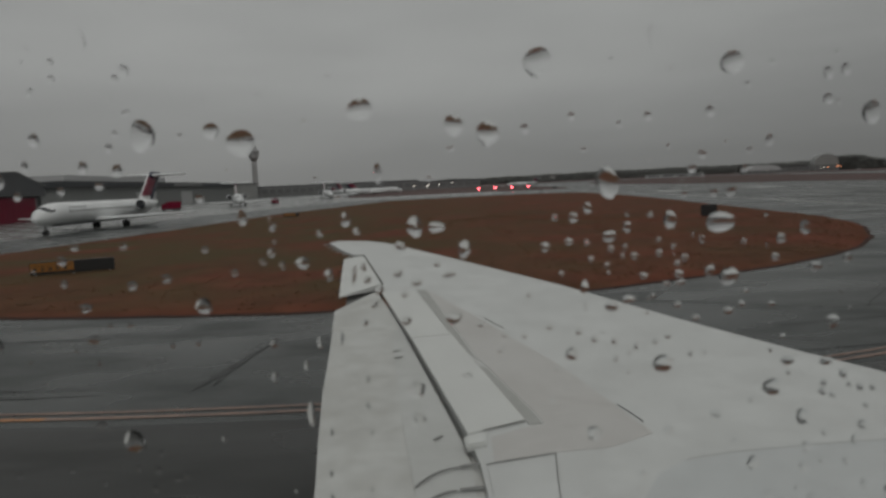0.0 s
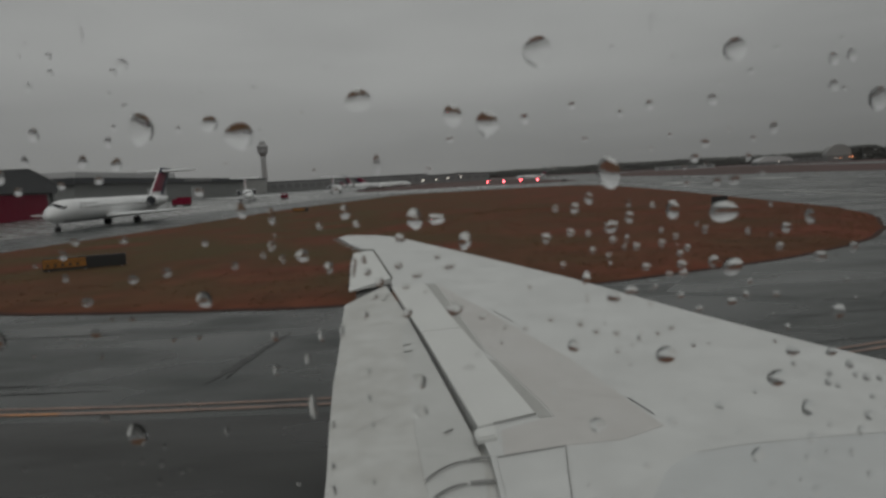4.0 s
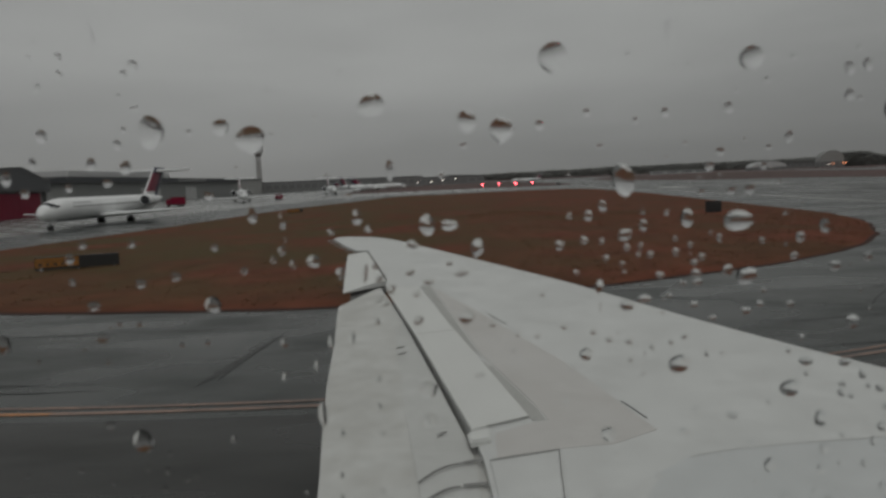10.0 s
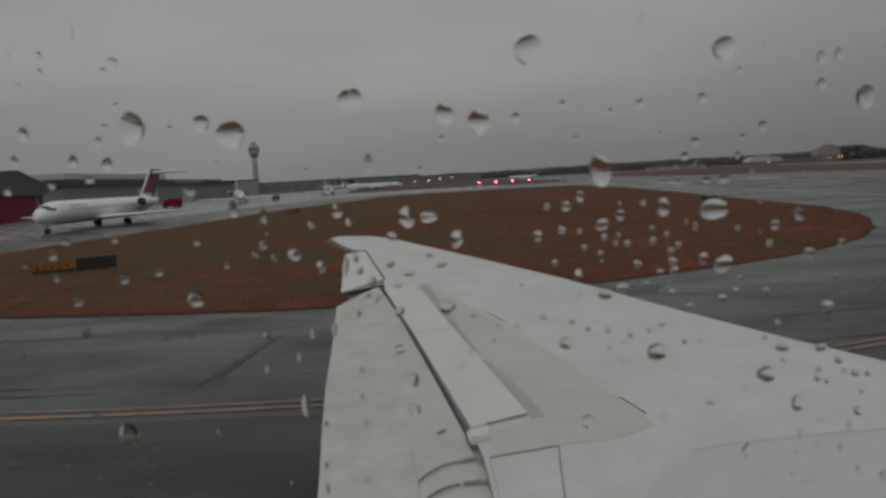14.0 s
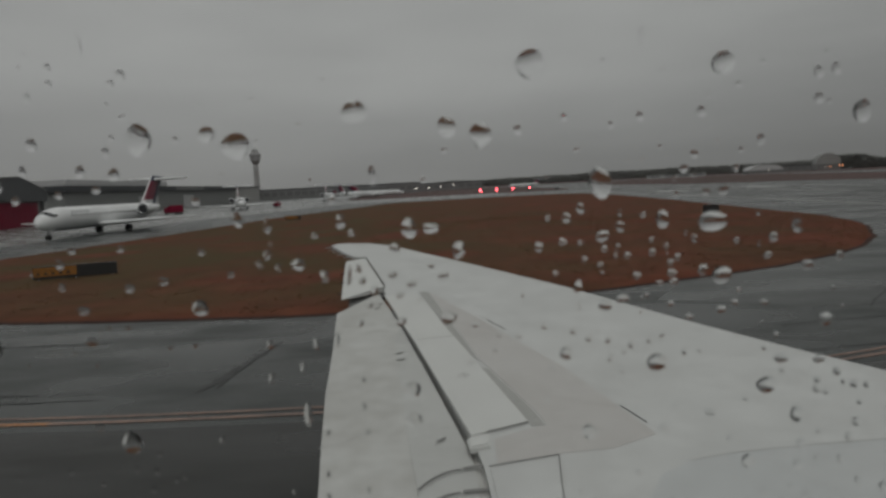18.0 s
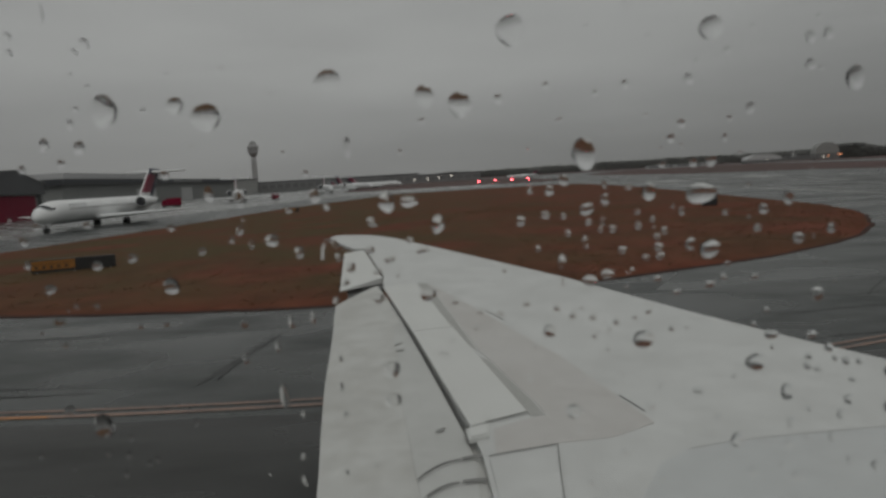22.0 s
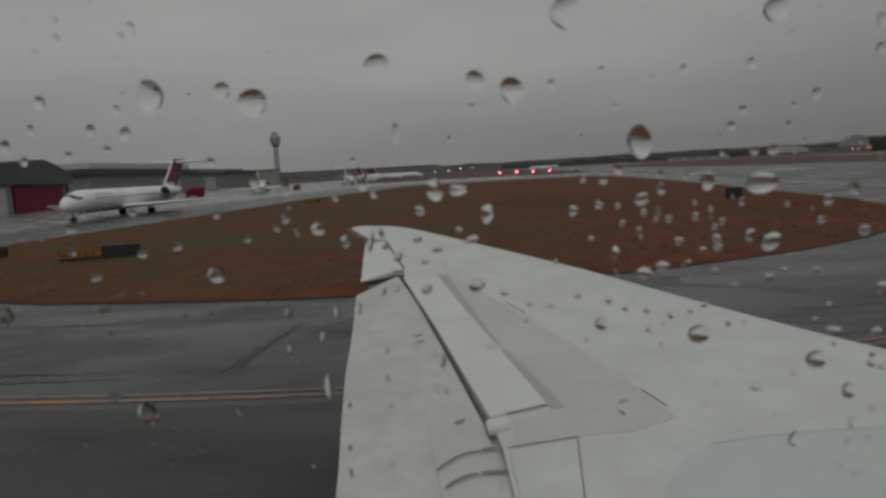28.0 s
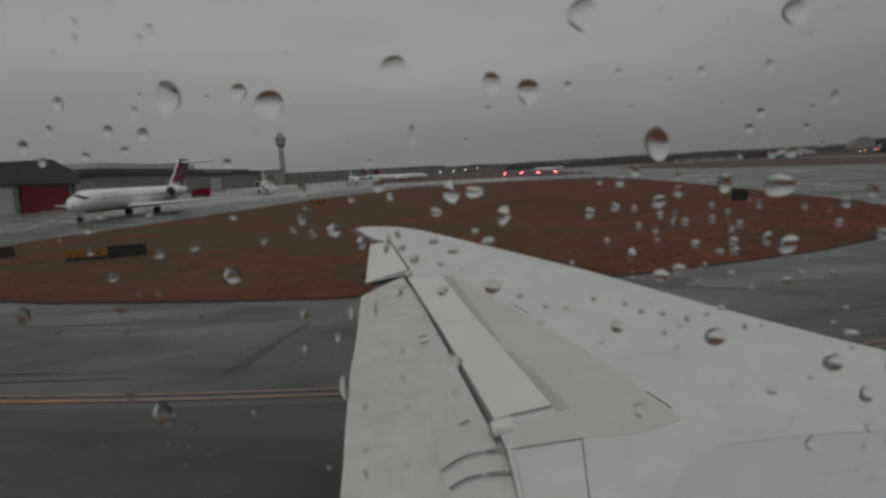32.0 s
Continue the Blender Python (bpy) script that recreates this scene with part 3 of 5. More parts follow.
# tar-sealed cracks in the asphalt, jagged and broken
for k, (x0, y0, x1, y1, w) in enumerate([(-26, 19.2, -5.7, 17.8, 0.018), (-9.5, 21.6, -2, 21.2, 0.014), (16, 24, 46, 30, 0.06), (10, 19, 40, 24, 0.05), (22, 27, 44, 60, 0.08), (14, 21, 30, 39, 0.05),
                                         (36, 30, 45, 90, 0.1), (-24, 16.6, -8.4, 15.75, 0.02),
                                         (24, 22, 25, 33, 0.05), (38, 26, 37, 44, 0.05)]):
    n, d = 46, Vector((x1 - x0, y1 - y0))
    side = Vector((-d.y, d.x)).normalized()
    wander = [0.05 * d.length * 0.12 * noise.noise((i * 0.16, k * 7.0, 0)) + 0.10 * noise.noise((i * 0.9, k * 3.0, 4)) for i in range(n)]
    pts = [Vector((x0, y0)) + d * (i / (n - 1)) + side * wander[i] for i in range(n)]
    stripe("sealed_crack", pts, w, 0.013, SEAL, "dark jagged tar-sealed crack in the asphalt", "crack")
# dark rubber streaks left by tyres
for k, (x0, y0, x1, y1, w) in enumerate([(-26, 15.9, -8, 15.2, 0.4), (-30, 22.5, -6, 21.4, 0.2), (-5.95, 15.3, -5.35, 18.4, 0.55), (-5.7, 16.6, -5.05, 20.6, 0.34), (-5.55, 15.6, -5.6, 17.6, 0.3), (12, 21, 50, 27, 0.5), (14, 23.5, 60, 31, 0.35),
                                         (-34, 16.4, -10, 15.9, 0.9), (8, 16, 40, 20, 0.4)]):
    pts = [(x0 + (x1 - x0) * i / 30, y0 + (y1 - y0) * i / 30 + 0.3 * noise.noise((i * 0.17, k * 5.0, 2)) + 0.12 * noise.noise((i * 0.9, k * 5.0, 7))) for i in range(31)]
    bm = bmesh.new()
    rows = []
    for i, (x, y) in enumerate(pts):
        h = w * (0.5 + 0.6 * noise.noise((i * 1.7, k * 3.0, 5))) * math.sin(math.pi * (i + 0.2) / 30.4) + 0.01
        side = Vector((y0 - y1, x1 - x0)).normalized() * h / 2
        rows.append((bm.verts.new((x - side.x, y - side.y, 0.009 + k * 0.0004)), bm.verts.new((x + side.x, y + side.y, 0.009 + k * 0.0004))))
    for a, b in zip(rows, rows[1:]):
        bm.faces.new((a[0], b[0], b[1], a[1]))
    tagged(part("tyre_streak", bm, STREAK), "dark uneven rubber streak on wet asphalt", "marking", kind="structure")


# ---- the airliner that carries the camera ----
WING_Z, WING_RISE = 2.25, 0.050


def top(dz=0.0):
    return lambda x, y: WING_Z + WING_RISE * y + dz


own = empty("airliner")
own.matrix_basis = LEAN
tagged(own, "white airliner with a wet grey-white wing, seen from its cabin", "airplane")

# fuselage shell with the window opening
FUS_R, FUS_Y, FUS_ZC = 1.67, -1.33, 4.0


def shell(radius, x0, x1, hole):
    bm = bmesh.new()
    xs = sorted({x0, x1, -0.25, 0.25} | {x0 + (x1 - x0) * i / 24 for i in range(25)})
    a_lo, a_hi = math.asin((4.37 - FUS_ZC) / FUS_R), math.asin((4.81 - FUS_ZC) / FUS_R)
    angles = sorted({a_lo, a_hi} | {2 * math.pi * i / 40 for i in range(40)})
    grid = [[bm.verts.new((x, FUS_Y + radius * math.cos(a), FUS_ZC + radius * math.sin(a))) for a in angles] for x in xs]
    for i in range(len(xs) - 1):
        for j in range(len(angles)):
            k = (j + 1) % len(angles)
            if hole and -0.26 < (xs[i] + xs[i + 1]) / 2 < 0.26 and a_lo - 1e-6 <= angles[j] and angles[k] <= a_hi + 1e-6 and k > j:
                continue
            bm.faces.new((grid[i][j], grid[i + 1][j], grid[i + 1][k], grid[i][k]))
    return bm


part("fuselage", shell(FUS_R, -22, 16, True), FUSELAGE_PAINT, own, "white painted fuselage skin", True)
part("cabin_liner", shell(FUS_R - 0.09, -22, 16, True), CABIN, own, "grey cabin side liner round the window", True)
bm = bmesh.new()
for x0, x1, z0, z1 in ((-0.29, -0.25, 4.33, 4.85), (0.25, 0.29, 4.33, 4.85), (-0.25, 0.25, 4.81, 4.85), (-0.25, 0.25, 4.33, 4.37)):
    add_box(bm, x0, x1, 0.10, 0.265, z0, z1)
part("window_reveal", bm, CABIN, own, "grey plastic window reveal")
for x in (-22, 16):
    loop = [(FUS_R * math.cos(a), FUS_R * math.sin(a)) for a in [2 * math.pi * i / 40 for i in range(40)]]
    tip = -30 if x < 0 else 22
    part("tail_cone" if x < 0 else "nose_cone",
         rings([[(x + (tip - x) * s, FUS_Y + u * k, FUS_ZC + v * k + 0.5 * s) for u, v in loop] for s, k in ((0, 1), (0.4, 0.85), (0.75, 0.55), (1, 0.08))]),
         FUSELAGE_PAINT, own, smooth=True)
part("cabin_floor", box(-21, 15, -2.6, -0.2, 3.28, 3.34), CABIN, own)

# wing box: flat upper skin, rounded leading edge, curved lower skin
REAR = [(-0.6, 0.9), (3.6, 0.32), (4.70, 0.27), (5.21, 0.20), (7.67, -0.27), (11.10, -0.97), (11.52, -0.97), (14.70, -1.63), (14.90, -1.95), (15.60, -2.28),
        (16.88, -2.76), (17.20, -2.62)]
FRONT = [(-0.6, 8.5), (6.42, 4.52), (7.21, 4.04), (8.60, 3.29), (10.97, 2.15), (13.36, 0.76), (16.30, -0.98), (16.75, -1.33), (17.05, -1.72), (17.20, -2.30)]


def along(table, y):
    for (a, xa), (b, xb) in zip(table, table[1:]):
        if a <= y <= b:
            return xa + (xb - xa) * (y - a) / (b - a)
    return table[-1][1]


def wing_loft():
    ys = sorted({y for y, _ in REAR} | {y for y, _ in FRONT} | {-0.6 + 17.8 * i / 60 for i in range(61)})
    loops = []
    for y in ys:
        r, f = along(REAR, y), along(FRONT, y)
        c = max(f - r, 0.05)
        thick = 0.03 + 0.085 * c
        z = top()(0, y)
        nose = min(0.30, 0.2 * c)
        loop = [(r, y, z)]
        for u in (0.15, 0.35, 0.55, 0.75, 0.9):
            loop.append((r + (c - nose) * u / 0.9, y, z))
        for i in range(1, 6):
            a = i / 5 * math.pi / 2
            loop.append((f - nose + nose * math.sin(a), y, z - thick * 0.24 * (1 - math.cos(a))))
        for u, k in ((0.94, 0.72), (0.8, 0.95), (0.55, 1.0), (0.3, 0.8), (0.1, 0.5), (0.0, 0.32)):
            loop.append((r + c * u, y, z - thick * k))
        loops.append(loop)
    return rings(loops)


wing = part("wing", wing_loft(), WING_PAINT, own, "grey-white painted wing skin, wet with rain")
wing.data.polygons.foreach_set("use_smooth", [True] * len(wing.data.polygons))
wing.data.set_sharp_from_angle(angle=radians(40))


def plate(name, outline, low, high, mat, parent=None, label="", bevel=0.006):
    bm = prism(outline, top(low), top(high))
    if bevel:
        es = [e for e in bm.edges if all(v.co.z > top((low + high) / 2)(v.co.x, v.co.y) for v in e.verts)]
        bmesh.ops.bevel(bm, geom=es, offset=bevel, segments=2, affect="EDGES")
    return part(name, bm, mat, own if parent is None else parent, label)


def wedge(name, front, back, f_drop, b_drop, thick, mat, label):
    """A control surface between a front and a back line, with a thin trailing edge."""
    bm = bmesh.new()
    n, m = len(front), 6
    up, low = [], []
    for (fx, fy), (bx, by) in zip(front, back):
        ru, rl = [], []
        for k in range(m + 1):
            t = k / m
            x, y = fx + (bx - fx) * t, fy + (by - fy) * t
            z = top()(x, y) - f_drop - (b_drop - f_drop) * t
            if k == 0:
                z -= 0.012
            ru.append(bm.verts.new((x, y, z)))
            rl.append(bm.verts.new((x, y, z - thick * (1 - t) - 0.012)))
        up.append(ru)
        low.append(rl)
    for i in range(n - 1):
        for k in range(m):
            bm.faces.new((up[i][k], up[i + 1][k], up[i + 1][k + 1], up[i][k + 1]))
            bm.faces.new((low[i][k + 1], low[i + 1][k + 1], low[i + 1][k], low[i][k]))
        bm.faces.new((up[i][0], low[i][0], low[i + 1][0], up[i + 1][0]))
        bm.faces.new((up[i][m], up[i + 1][m], low[i + 1][m], low[i][m]))
    for i in (0, n - 1):
        for k in range(m):
            bm.faces.new((up[i][k], up[i][k + 1], low[i][k + 1], low[i][k]))
    bmesh.ops.recalc_face_normals(bm, faces=bm.faces[:])
    ob = part(name, bm, mat, own, label, True)
    ob.data.set_sharp_from_angle(angle=radians(35))
    return ob


aileron = wedge("aileron", [(-1.655, 14.66), (-1.42, 13.5), (-1.19, 12.4), (-1.0, 11.5)],
                [(-2.06, 14.40), (-1.93, 13.2), (-1.78, 11.9), (-1.63, 10.62)], 0.0, 0.02, 0.10, SPOILER_PAINT, "grey-white aileron at the wing tip")
flap = wedge("flap", [(-1.055, 11.05), (-0.805, 10.0), (-0.56, 8.85), (-0.325, 7.67), (-0.095, 6.5), (0.150, 5.21), (0.23, 4.62), (0.24, 3.9), (0.38, 2.6), (0.75, 0.3)],
             [(-1.58, 9.80), (-1.49, 9.0), (-1.40, 8.3), (-1.30, 7.4), (-1.21, 6.5), (-1.05, 5.3), (-0.95, 4.62), (-0.86, 3.9), (-0.75, 2.6), (-0.5, 0.3)],
             0.035, 0.05, 0.14, FLAP_PAINT, "grey stained trailing-edge flap, slightly below the wing")
# dark sheets below the gaps carry the gaps' shade in their colour
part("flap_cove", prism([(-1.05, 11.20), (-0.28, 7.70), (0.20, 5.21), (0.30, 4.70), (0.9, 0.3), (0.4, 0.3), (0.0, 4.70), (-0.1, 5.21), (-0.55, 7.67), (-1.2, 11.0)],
                        top(-0.24), top(-0.16)), SHADOW_METAL, own, "dark sheet for the shade in the gap between flap and wing")
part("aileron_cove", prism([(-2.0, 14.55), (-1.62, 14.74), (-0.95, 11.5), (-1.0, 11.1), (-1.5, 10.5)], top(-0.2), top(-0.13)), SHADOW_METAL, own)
plate("spoiler", [(-0.93, 10.66), (-0.40, 10.80), (0.14, 8.12), (-0.36, 8.0)], -0.01, 0.020, SPOILER_PAINT, label="outer grey-white spoiler panel")
plate("spoiler", [(-0.3545, 7.984), (0.1455, 8.104), (0.705, 5.43), (0.20, 5.20)], -0.01, 0.022, SPOILER_PAINT, label="inner grey-white spoiler panel")
plate("spoiler_strip", [(-0.37, 10.86), (-0.20, 10.80), (0.08, 9.1), (0.40, 7.12), (0.24, 7.62)], -0.006, 0.006, STRIP_PAINT, label="darker grey strip beside the spoiler", bevel=0)
plate("spoiler_strip", [(0.30, 7.02), (0.48, 6.86), (0.80, 5.62), (0.84, 5.38), (0.73, 5.36)], -0.006, 0.006, STRIP_PAINT, label="darker grey strip beside the spoiler", bevel=0)
plate("warm_panel", [(-0.18, 10.80), (0.0, 10.3), (0.50, 9.02), (0.90, 7.85), (1.27, 6.84), (1.70, 5.12), (1.30, 4.90), (0.88, 4.85), (0.37, 4.73), (0.39, 5.15), (0.72, 5.33), (0.86, 5.36), (0.82, 5.62), (0.50, 6.86), (0.42, 7.12), (0.10, 9.1)],
      -0.006, 0.004, PANEL_PAINT, label="warm grey bare panel on the wing", bevel=0)
plate("inner_wing_area", [(1.30, 4.10), (1.52, 4.46), (1.78, 4.64), (2.15, 4.735), (2.7, 4.80), (3.36, 4.85), (4.9, 4.88), (6.2, 3.0), (7.4, 0.6), (0.75, 0.6), (0.72, 3.0)], -0.008, 0.0022, INNER_GREY,
      label="slightly bluish grey area of the inner wing", bevel=0)
plate("access_panel", [(0.31, 4.655), (0.86, 4.79), (0.755, 4.08), (0.62, 3.2), (0.36, 3.2)], -0.006, 0.010, WING_PAINT, label="grey-white access panel")


def seam(name, pts, width, lift, label="thin dark panel seam", mat=SEAM):
    bm = bmesh.new()
    vs = []
    for i, p in enumerate(pts):
        d = (Vector(pts[min(i + 1, len(pts) - 1)]) - Vector(pts[max(i - 1, 0)])).normalized()
        n = Vector((-d.y, d.x)) * width / 2
        for s in (1, -1):
            x, y = p[0] + s * n.x, p[1] + s * n.y
            vs.append((x, y, top(lift)(x, y)))
    low = [bm.verts.new((x, y, z - 0.006)) for x, y, z in vs]
    high = [bm.verts.new(v) for v in vs]
    for i in range(0, len(vs) - 2, 2):
        bm.faces.new((high[i], high[i + 1], high[i + 3], high[i + 2]))
        if mat is not FAINT:
            bm.faces.new((low[i], high[i], high[i + 2], low[i + 2]))
            bm.faces.new((high[i + 1], low[i + 1], low[i + 3], high[i + 3]))
    bmesh.ops.recalc_face_normals(bm, faces=bm.faces[:])
    return part(name, bm, mat, own, label)


seam("panel_seam", [(0.70, 5.41), (0.45, 5.30), (0.33, 5.25)], 0.010, 0.026)
seam("panel_seam", [(0.31, 4.68), (0.60, 4.755), (0.85, 4.82)], 0.008, 0.014)
seam("panel_seam", [(0.85, 4.81), (0.80, 4.45), (0.755, 4.08), (0.63, 3.2)], 0.008, 0.014)
seam("panel_seam", [(1.575, 5.72), (1.63, 5.55), (1.69, 5.34)], 0.007, 0.007, mat=SEAL)
seam("panel_seam", [(-2.04, 14.45), (-1.66, 14.78)], 0.03, 0.008)
seam("panel_seam", [(-1.64, 14.72), (-1.35, 13.2), (-0.98, 11.52)], 0.014, 0.006)
seam("panel_seam", [(0.62, 8.9), (0.82, 8.35)], 0.012, 0.006)
seam("panel_seam", [(1.80, 4.66), (2.15, 4.745), (2.7, 4.81), (3.36, 4.86), (4.8, 4.888)], 0.012, 0.0032, "faint panel joint", FAINT)
# greyer plate paints the shading where the flap curves down to the gap
plate("flap_nose", [(-0.55, 8.75), (-0.345, 7.67), (-0.115, 6.5), (0.130, 5.21), (0.21, 4.62), (0.22, 3.9), (0.10, 3.6), (-0.10, 3.6), (-0.22, 4.45), (-0.36, 5.6), (-0.50, 7.0), (-0.63, 8.3)],
      -0.07, -0.034, NOSE_SHADE, label="nose strip of the flap, greyed for its shading", bevel=0)
seam("flap_mark", [(-1.00, 10.16), (-0.93, 10.22)], 0.022, -0.02)
seam("flap_mark", [(-1.02, 9.90), (-0.95, 9.96)], 0.022, -0.02)
seam("flap_mark", [(-0.565, 7.60), (-0.475, 7.66)], 0.022, -0.02)
seam("flap_mark", [(-0.535, 7.36), (-0.445, 7.41)], 0.022, -0.02)
for k, lift in enumerate((-0.0462, -0.0430, -0.0400)):
    seam("flap_joint", [((-1.05, 5.22), (-0.85, 5.34), (-0.66, 5.52), (-0.45, 5.8))[k + i] for i in (0, 1)], 0.014, lift - 0.0012, "faint joint across the flap", FAINT)
# two bowed rows of dark slots in the fairing behind the hinge
def bowed(x0, x1, y0, rise, n=9):
    return [(x0 + (x1 - x0) * k / (n - 1), y0 + rise * math.sin(math.pi / 2 * k / (n - 1)) ** 0.85) for k in range(n)]


seam("fairing_slot", bowed(-0.215, 0.10, 4.425, 0.265), 0.017, -0.010, "thin bowed dark slot on the flap fairing")
seam("fairing_slot", bowed(0.11, 0.31, 4.70, 0.04, 5), 0.034, -0.010, "dark bowed slot end on the flap fairing")
seam("fairing_slot", bowed(-0.15, 0.08, 4.19, 0.17), 0.022, -0.010, "dark bowed slot on the flap fairing")
seam("fairing_slot", bowed(0.10, 0.275, 4.372, 0.016, 5), 0.036, -0.010, "dark bowed slot end on the flap fairing")
seam("fairing_slot", [(-0.085, 5.187), (-0.045, 5.222), (-0.008, 5.25)], 0.024, -0.012, "short dark slot on the flap")

# hinge fairing: a low rounded pod over the flap's inner end
loops = []
for s in range(13):
    t = s / 12
    y = 2.4 + 2.9 * t
    r = 0.16 * math.sin(math.pi * min(1, 0.28 + 0.72 * t)) ** 0.6 + 0.012
    cx = 0.26 - 0.03 * t
    loops.append([(cx + r * 0.85 * math.cos(a), y, top(-0.135)(0, y) + r * 0.72 * math.sin(a)) for a in [2 * math.pi * i / 14 for i in range(14)]])
part("hinge_fairing", rings(loops), FLAP_PAINT, own, "rounded grey flap hinge fairing", True)
plate("hinge_cap", [(0.16, 5.10), (0.36, 5.18), (0.34, 4.98), (0.18, 4.93)], -0.01, 0.045, SPOILER_PAINT, label="small white hinge cap", bevel=0.015)
# static wicks at the tip
for k in range(5):
    y = 16.72 - 0.42 * k
    x = along(REAR, y)
    part("static_wick", tube((x + 0.02, y, top(-0.02)(x, y)), (x - 0.20, y + 0.02, top(-0.03)(x, y)), 0.018, 0.010, 6), STRUT, own, "thin grey static wick")
for k in range(4):
    t = (k + 0.5) / 4
    x, y = -2.06 + 0.43 * t, 14.4 - 3.78 * t
    part("static_wick", tube((x + 0.02, y, top(-0.03)(x, y)), (x - 0.07, y, top(-0.035)(x, y)), 0.016, 0.01, 6), SEAL, own, "thin dark static wick")
# main landing gear, so that the aircraft stands on the ground
for y in (1.2, -3.8):
    part("gear_leg", tube((1.5, y, 0.5), (1.5, y, 2.1), 0.12), STRUT, own)
    me = wheel_mesh("main_wheel", 0.55, 0.35, TYRE)
    for dy in (-0.3, 0.3):
        shared("main_wheel", me, own, pose(1.5, y + dy, 0.55))

# cabin window
win = new("window_1", mesh_of(box(-0.245, 0.245, 0.165, 0.168, 4.375, 4.805), "window_1", PANE))
win.visible_shadow = False
win.matrix_basis = LEAN
tagged(win, "clear acrylic cabin window pane wet with rain", "window", kind="structure")


# ---- parked and taxiing jets ----
def jet(name, label, L, R, zc, span, fin_top, wing_x, gear_x, gear_y, engine_x, engine_r, windows):
    """A rear-engined T-tail jet; nose at the origin, pointing along +x, wheels on z = 0."""
    root = empty(name)
    tagged(root, label, "airplane")

    def section(s):
        """Radius and centre height at s metres behind the nose."""
        n, t = min(s / (3.2 * R), 1), max((s - L * 0.72) / (L * 0.28), 0)
        r = R * (1 - (1 - n) ** 2.0) ** 0.5 * (1 - 0.9 * t ** 1.7)
        return max(r, 0.05), zc - 0.32 * R * (1 - n) ** 2 + 0.62 * R * t ** 1.5

    def skin(s, a, out=0.0):
        r, z = section(s)
        return (-s, (r + out) * math.cos(a), z + (r + out) * math.sin(a))

    stations = [0.02, 0.15, 0.4, 0.8, 1.4, 2.2, 3.2, 4.4, 5.6] + [5.6 + (L - 5.6) * i / 18 for i in range(1, 19)]
    ang = [2 * math.pi * i / 24 for i in range(24)]
    part("fuselage", rings([[skin(s, a) for a in ang] for s in stations]), JET_WHITE, root, "glossy white painted fuselage", True)

    def patch(pname, s0, s1, a0, a1, mat, out=0.012, plabel="", parent=root, ns=4, na=4):
        bm = bmesh.new()
        g = [[bm.verts.new(skin(s0 + (s1 - s0) * i / ns, a0 + (a1 - a0) * j / na, out)) for j in range(na + 1)] for i in range(ns + 1)]
        h = [[bm.verts.new(skin(s0 + (s1 - s0) * i / ns, a0 + (a1 - a0) * j / na, -0.03)) for j in range(na + 1)] for i in range(ns + 1)]
        for i in range(ns):
            for j in range(na):
                bm.faces.new((g[i][j], g[i + 1][j], g[i + 1][j + 1], g[i][j + 1]))
        for i in range(ns):
            for j in (0, na):
                bm.faces.new((g[i][j], g[i + 1][j], h[i + 1][j], h[i][j]))
        for j in range(na):
            for i in (0, ns):
                bm.faces.new((g[i][j], g[i][j + 1], h[i][j + 1], h[i][j]))
        bmesh.ops.recalc_face_normals(bm, faces=bm.faces[:])
        return part(pname, bm, mat, parent, plabel)

    # grey underside, with the shade below the fuselage painted in
    patch("belly", 3.0, L * 0.8, -2.3, -0.84, JET_BELLY, 0.008, "grey lower belly, underside shade in the colour", ns=16, na=8)
    k = R / 1.67
    for side in (1, -1):
        for s0, s1, a0, a1 in ((1.50, 2.30, 0.64, 0.92), (1.9, 2.85, 0.42, 0.63), (1.38, 2.08, 0.93, 1.53)):
            b0, b1 = (a0, a1) if side > 0 else (math.pi - a0, math.pi - a1)
            patch("windscreen_pane", s0 * k, s1 * k, b0, b1, DARK_GLASS, 0.015, "dark cockpit glass", ns=2, na=2)
        a0 = -0.1 if side > 0 else math.pi + 0.1
        a1 = 0.72 if side > 0 else math.pi - 0.72
        patch("door", 4.6 * k, 5.4 * k, a0, a1, JET_WHITE, 0.02, "white cabin door")
        # name on the side, as plain bars
        for i in range(5):
            s = 6.2 * k + i * 1.05 * k
            w0, w1 = (0.50, 0.68) if side > 0 else (math.pi - 0.50, math.pi - 0.68)
            patch("name_bar", s, s + 0.62 * k, w0, w1, JET_BELLY, 0.012, "dark bar of lettering", ns=1, na=2)
    # cabin windows share one small mesh
    bm = bmesh.new()
    add_box(bm, -0.12, 0.12, -0.03, 0.03, -0.17, 0.17, 0.02)
    wme = mesh_of(bm, "cabin_window", DARK_GLASS)
    for i in range(windows):
        s = 6.0 * k + (L * 0.70 - 6.0 * k) * i / (windows - 1)
        for side in (1, -1):
            a = 0.24 if side > 0 else math.pi - 0.24
            x, y, z = skin(s, a, 0.0)
            shared("cabin_window", wme, root, Matrix.Translation((x, y, z)) @ Matrix.Rotation(0.24 * side, 4, "X"))

    def foil(pname, root_le, root_c, tip_le, tip_c, thick, mat, plabel="", parent=root, upright=False):
        loops = []
        for t in [0, 0.25, 0.5, 0.75, 0.96, 1.0]:
            c = root_c + (tip_c - root_c) * t
            if t == 1.0:
                c *= 0.8
            p = Vector(root_le) + (Vector(tip_le) - Vector(root_le)) * t
            th = thick * c
            prof = [(0, 0), (0.04, 0.35), (0.18, 0.5), (0.45, 0.45), (0.75, 0.2), (1, 0.02), (1, -0.02), (0.7, -0.18), (0.4, -0.4), (0.15, -0.42), (0.03, -0.3)]
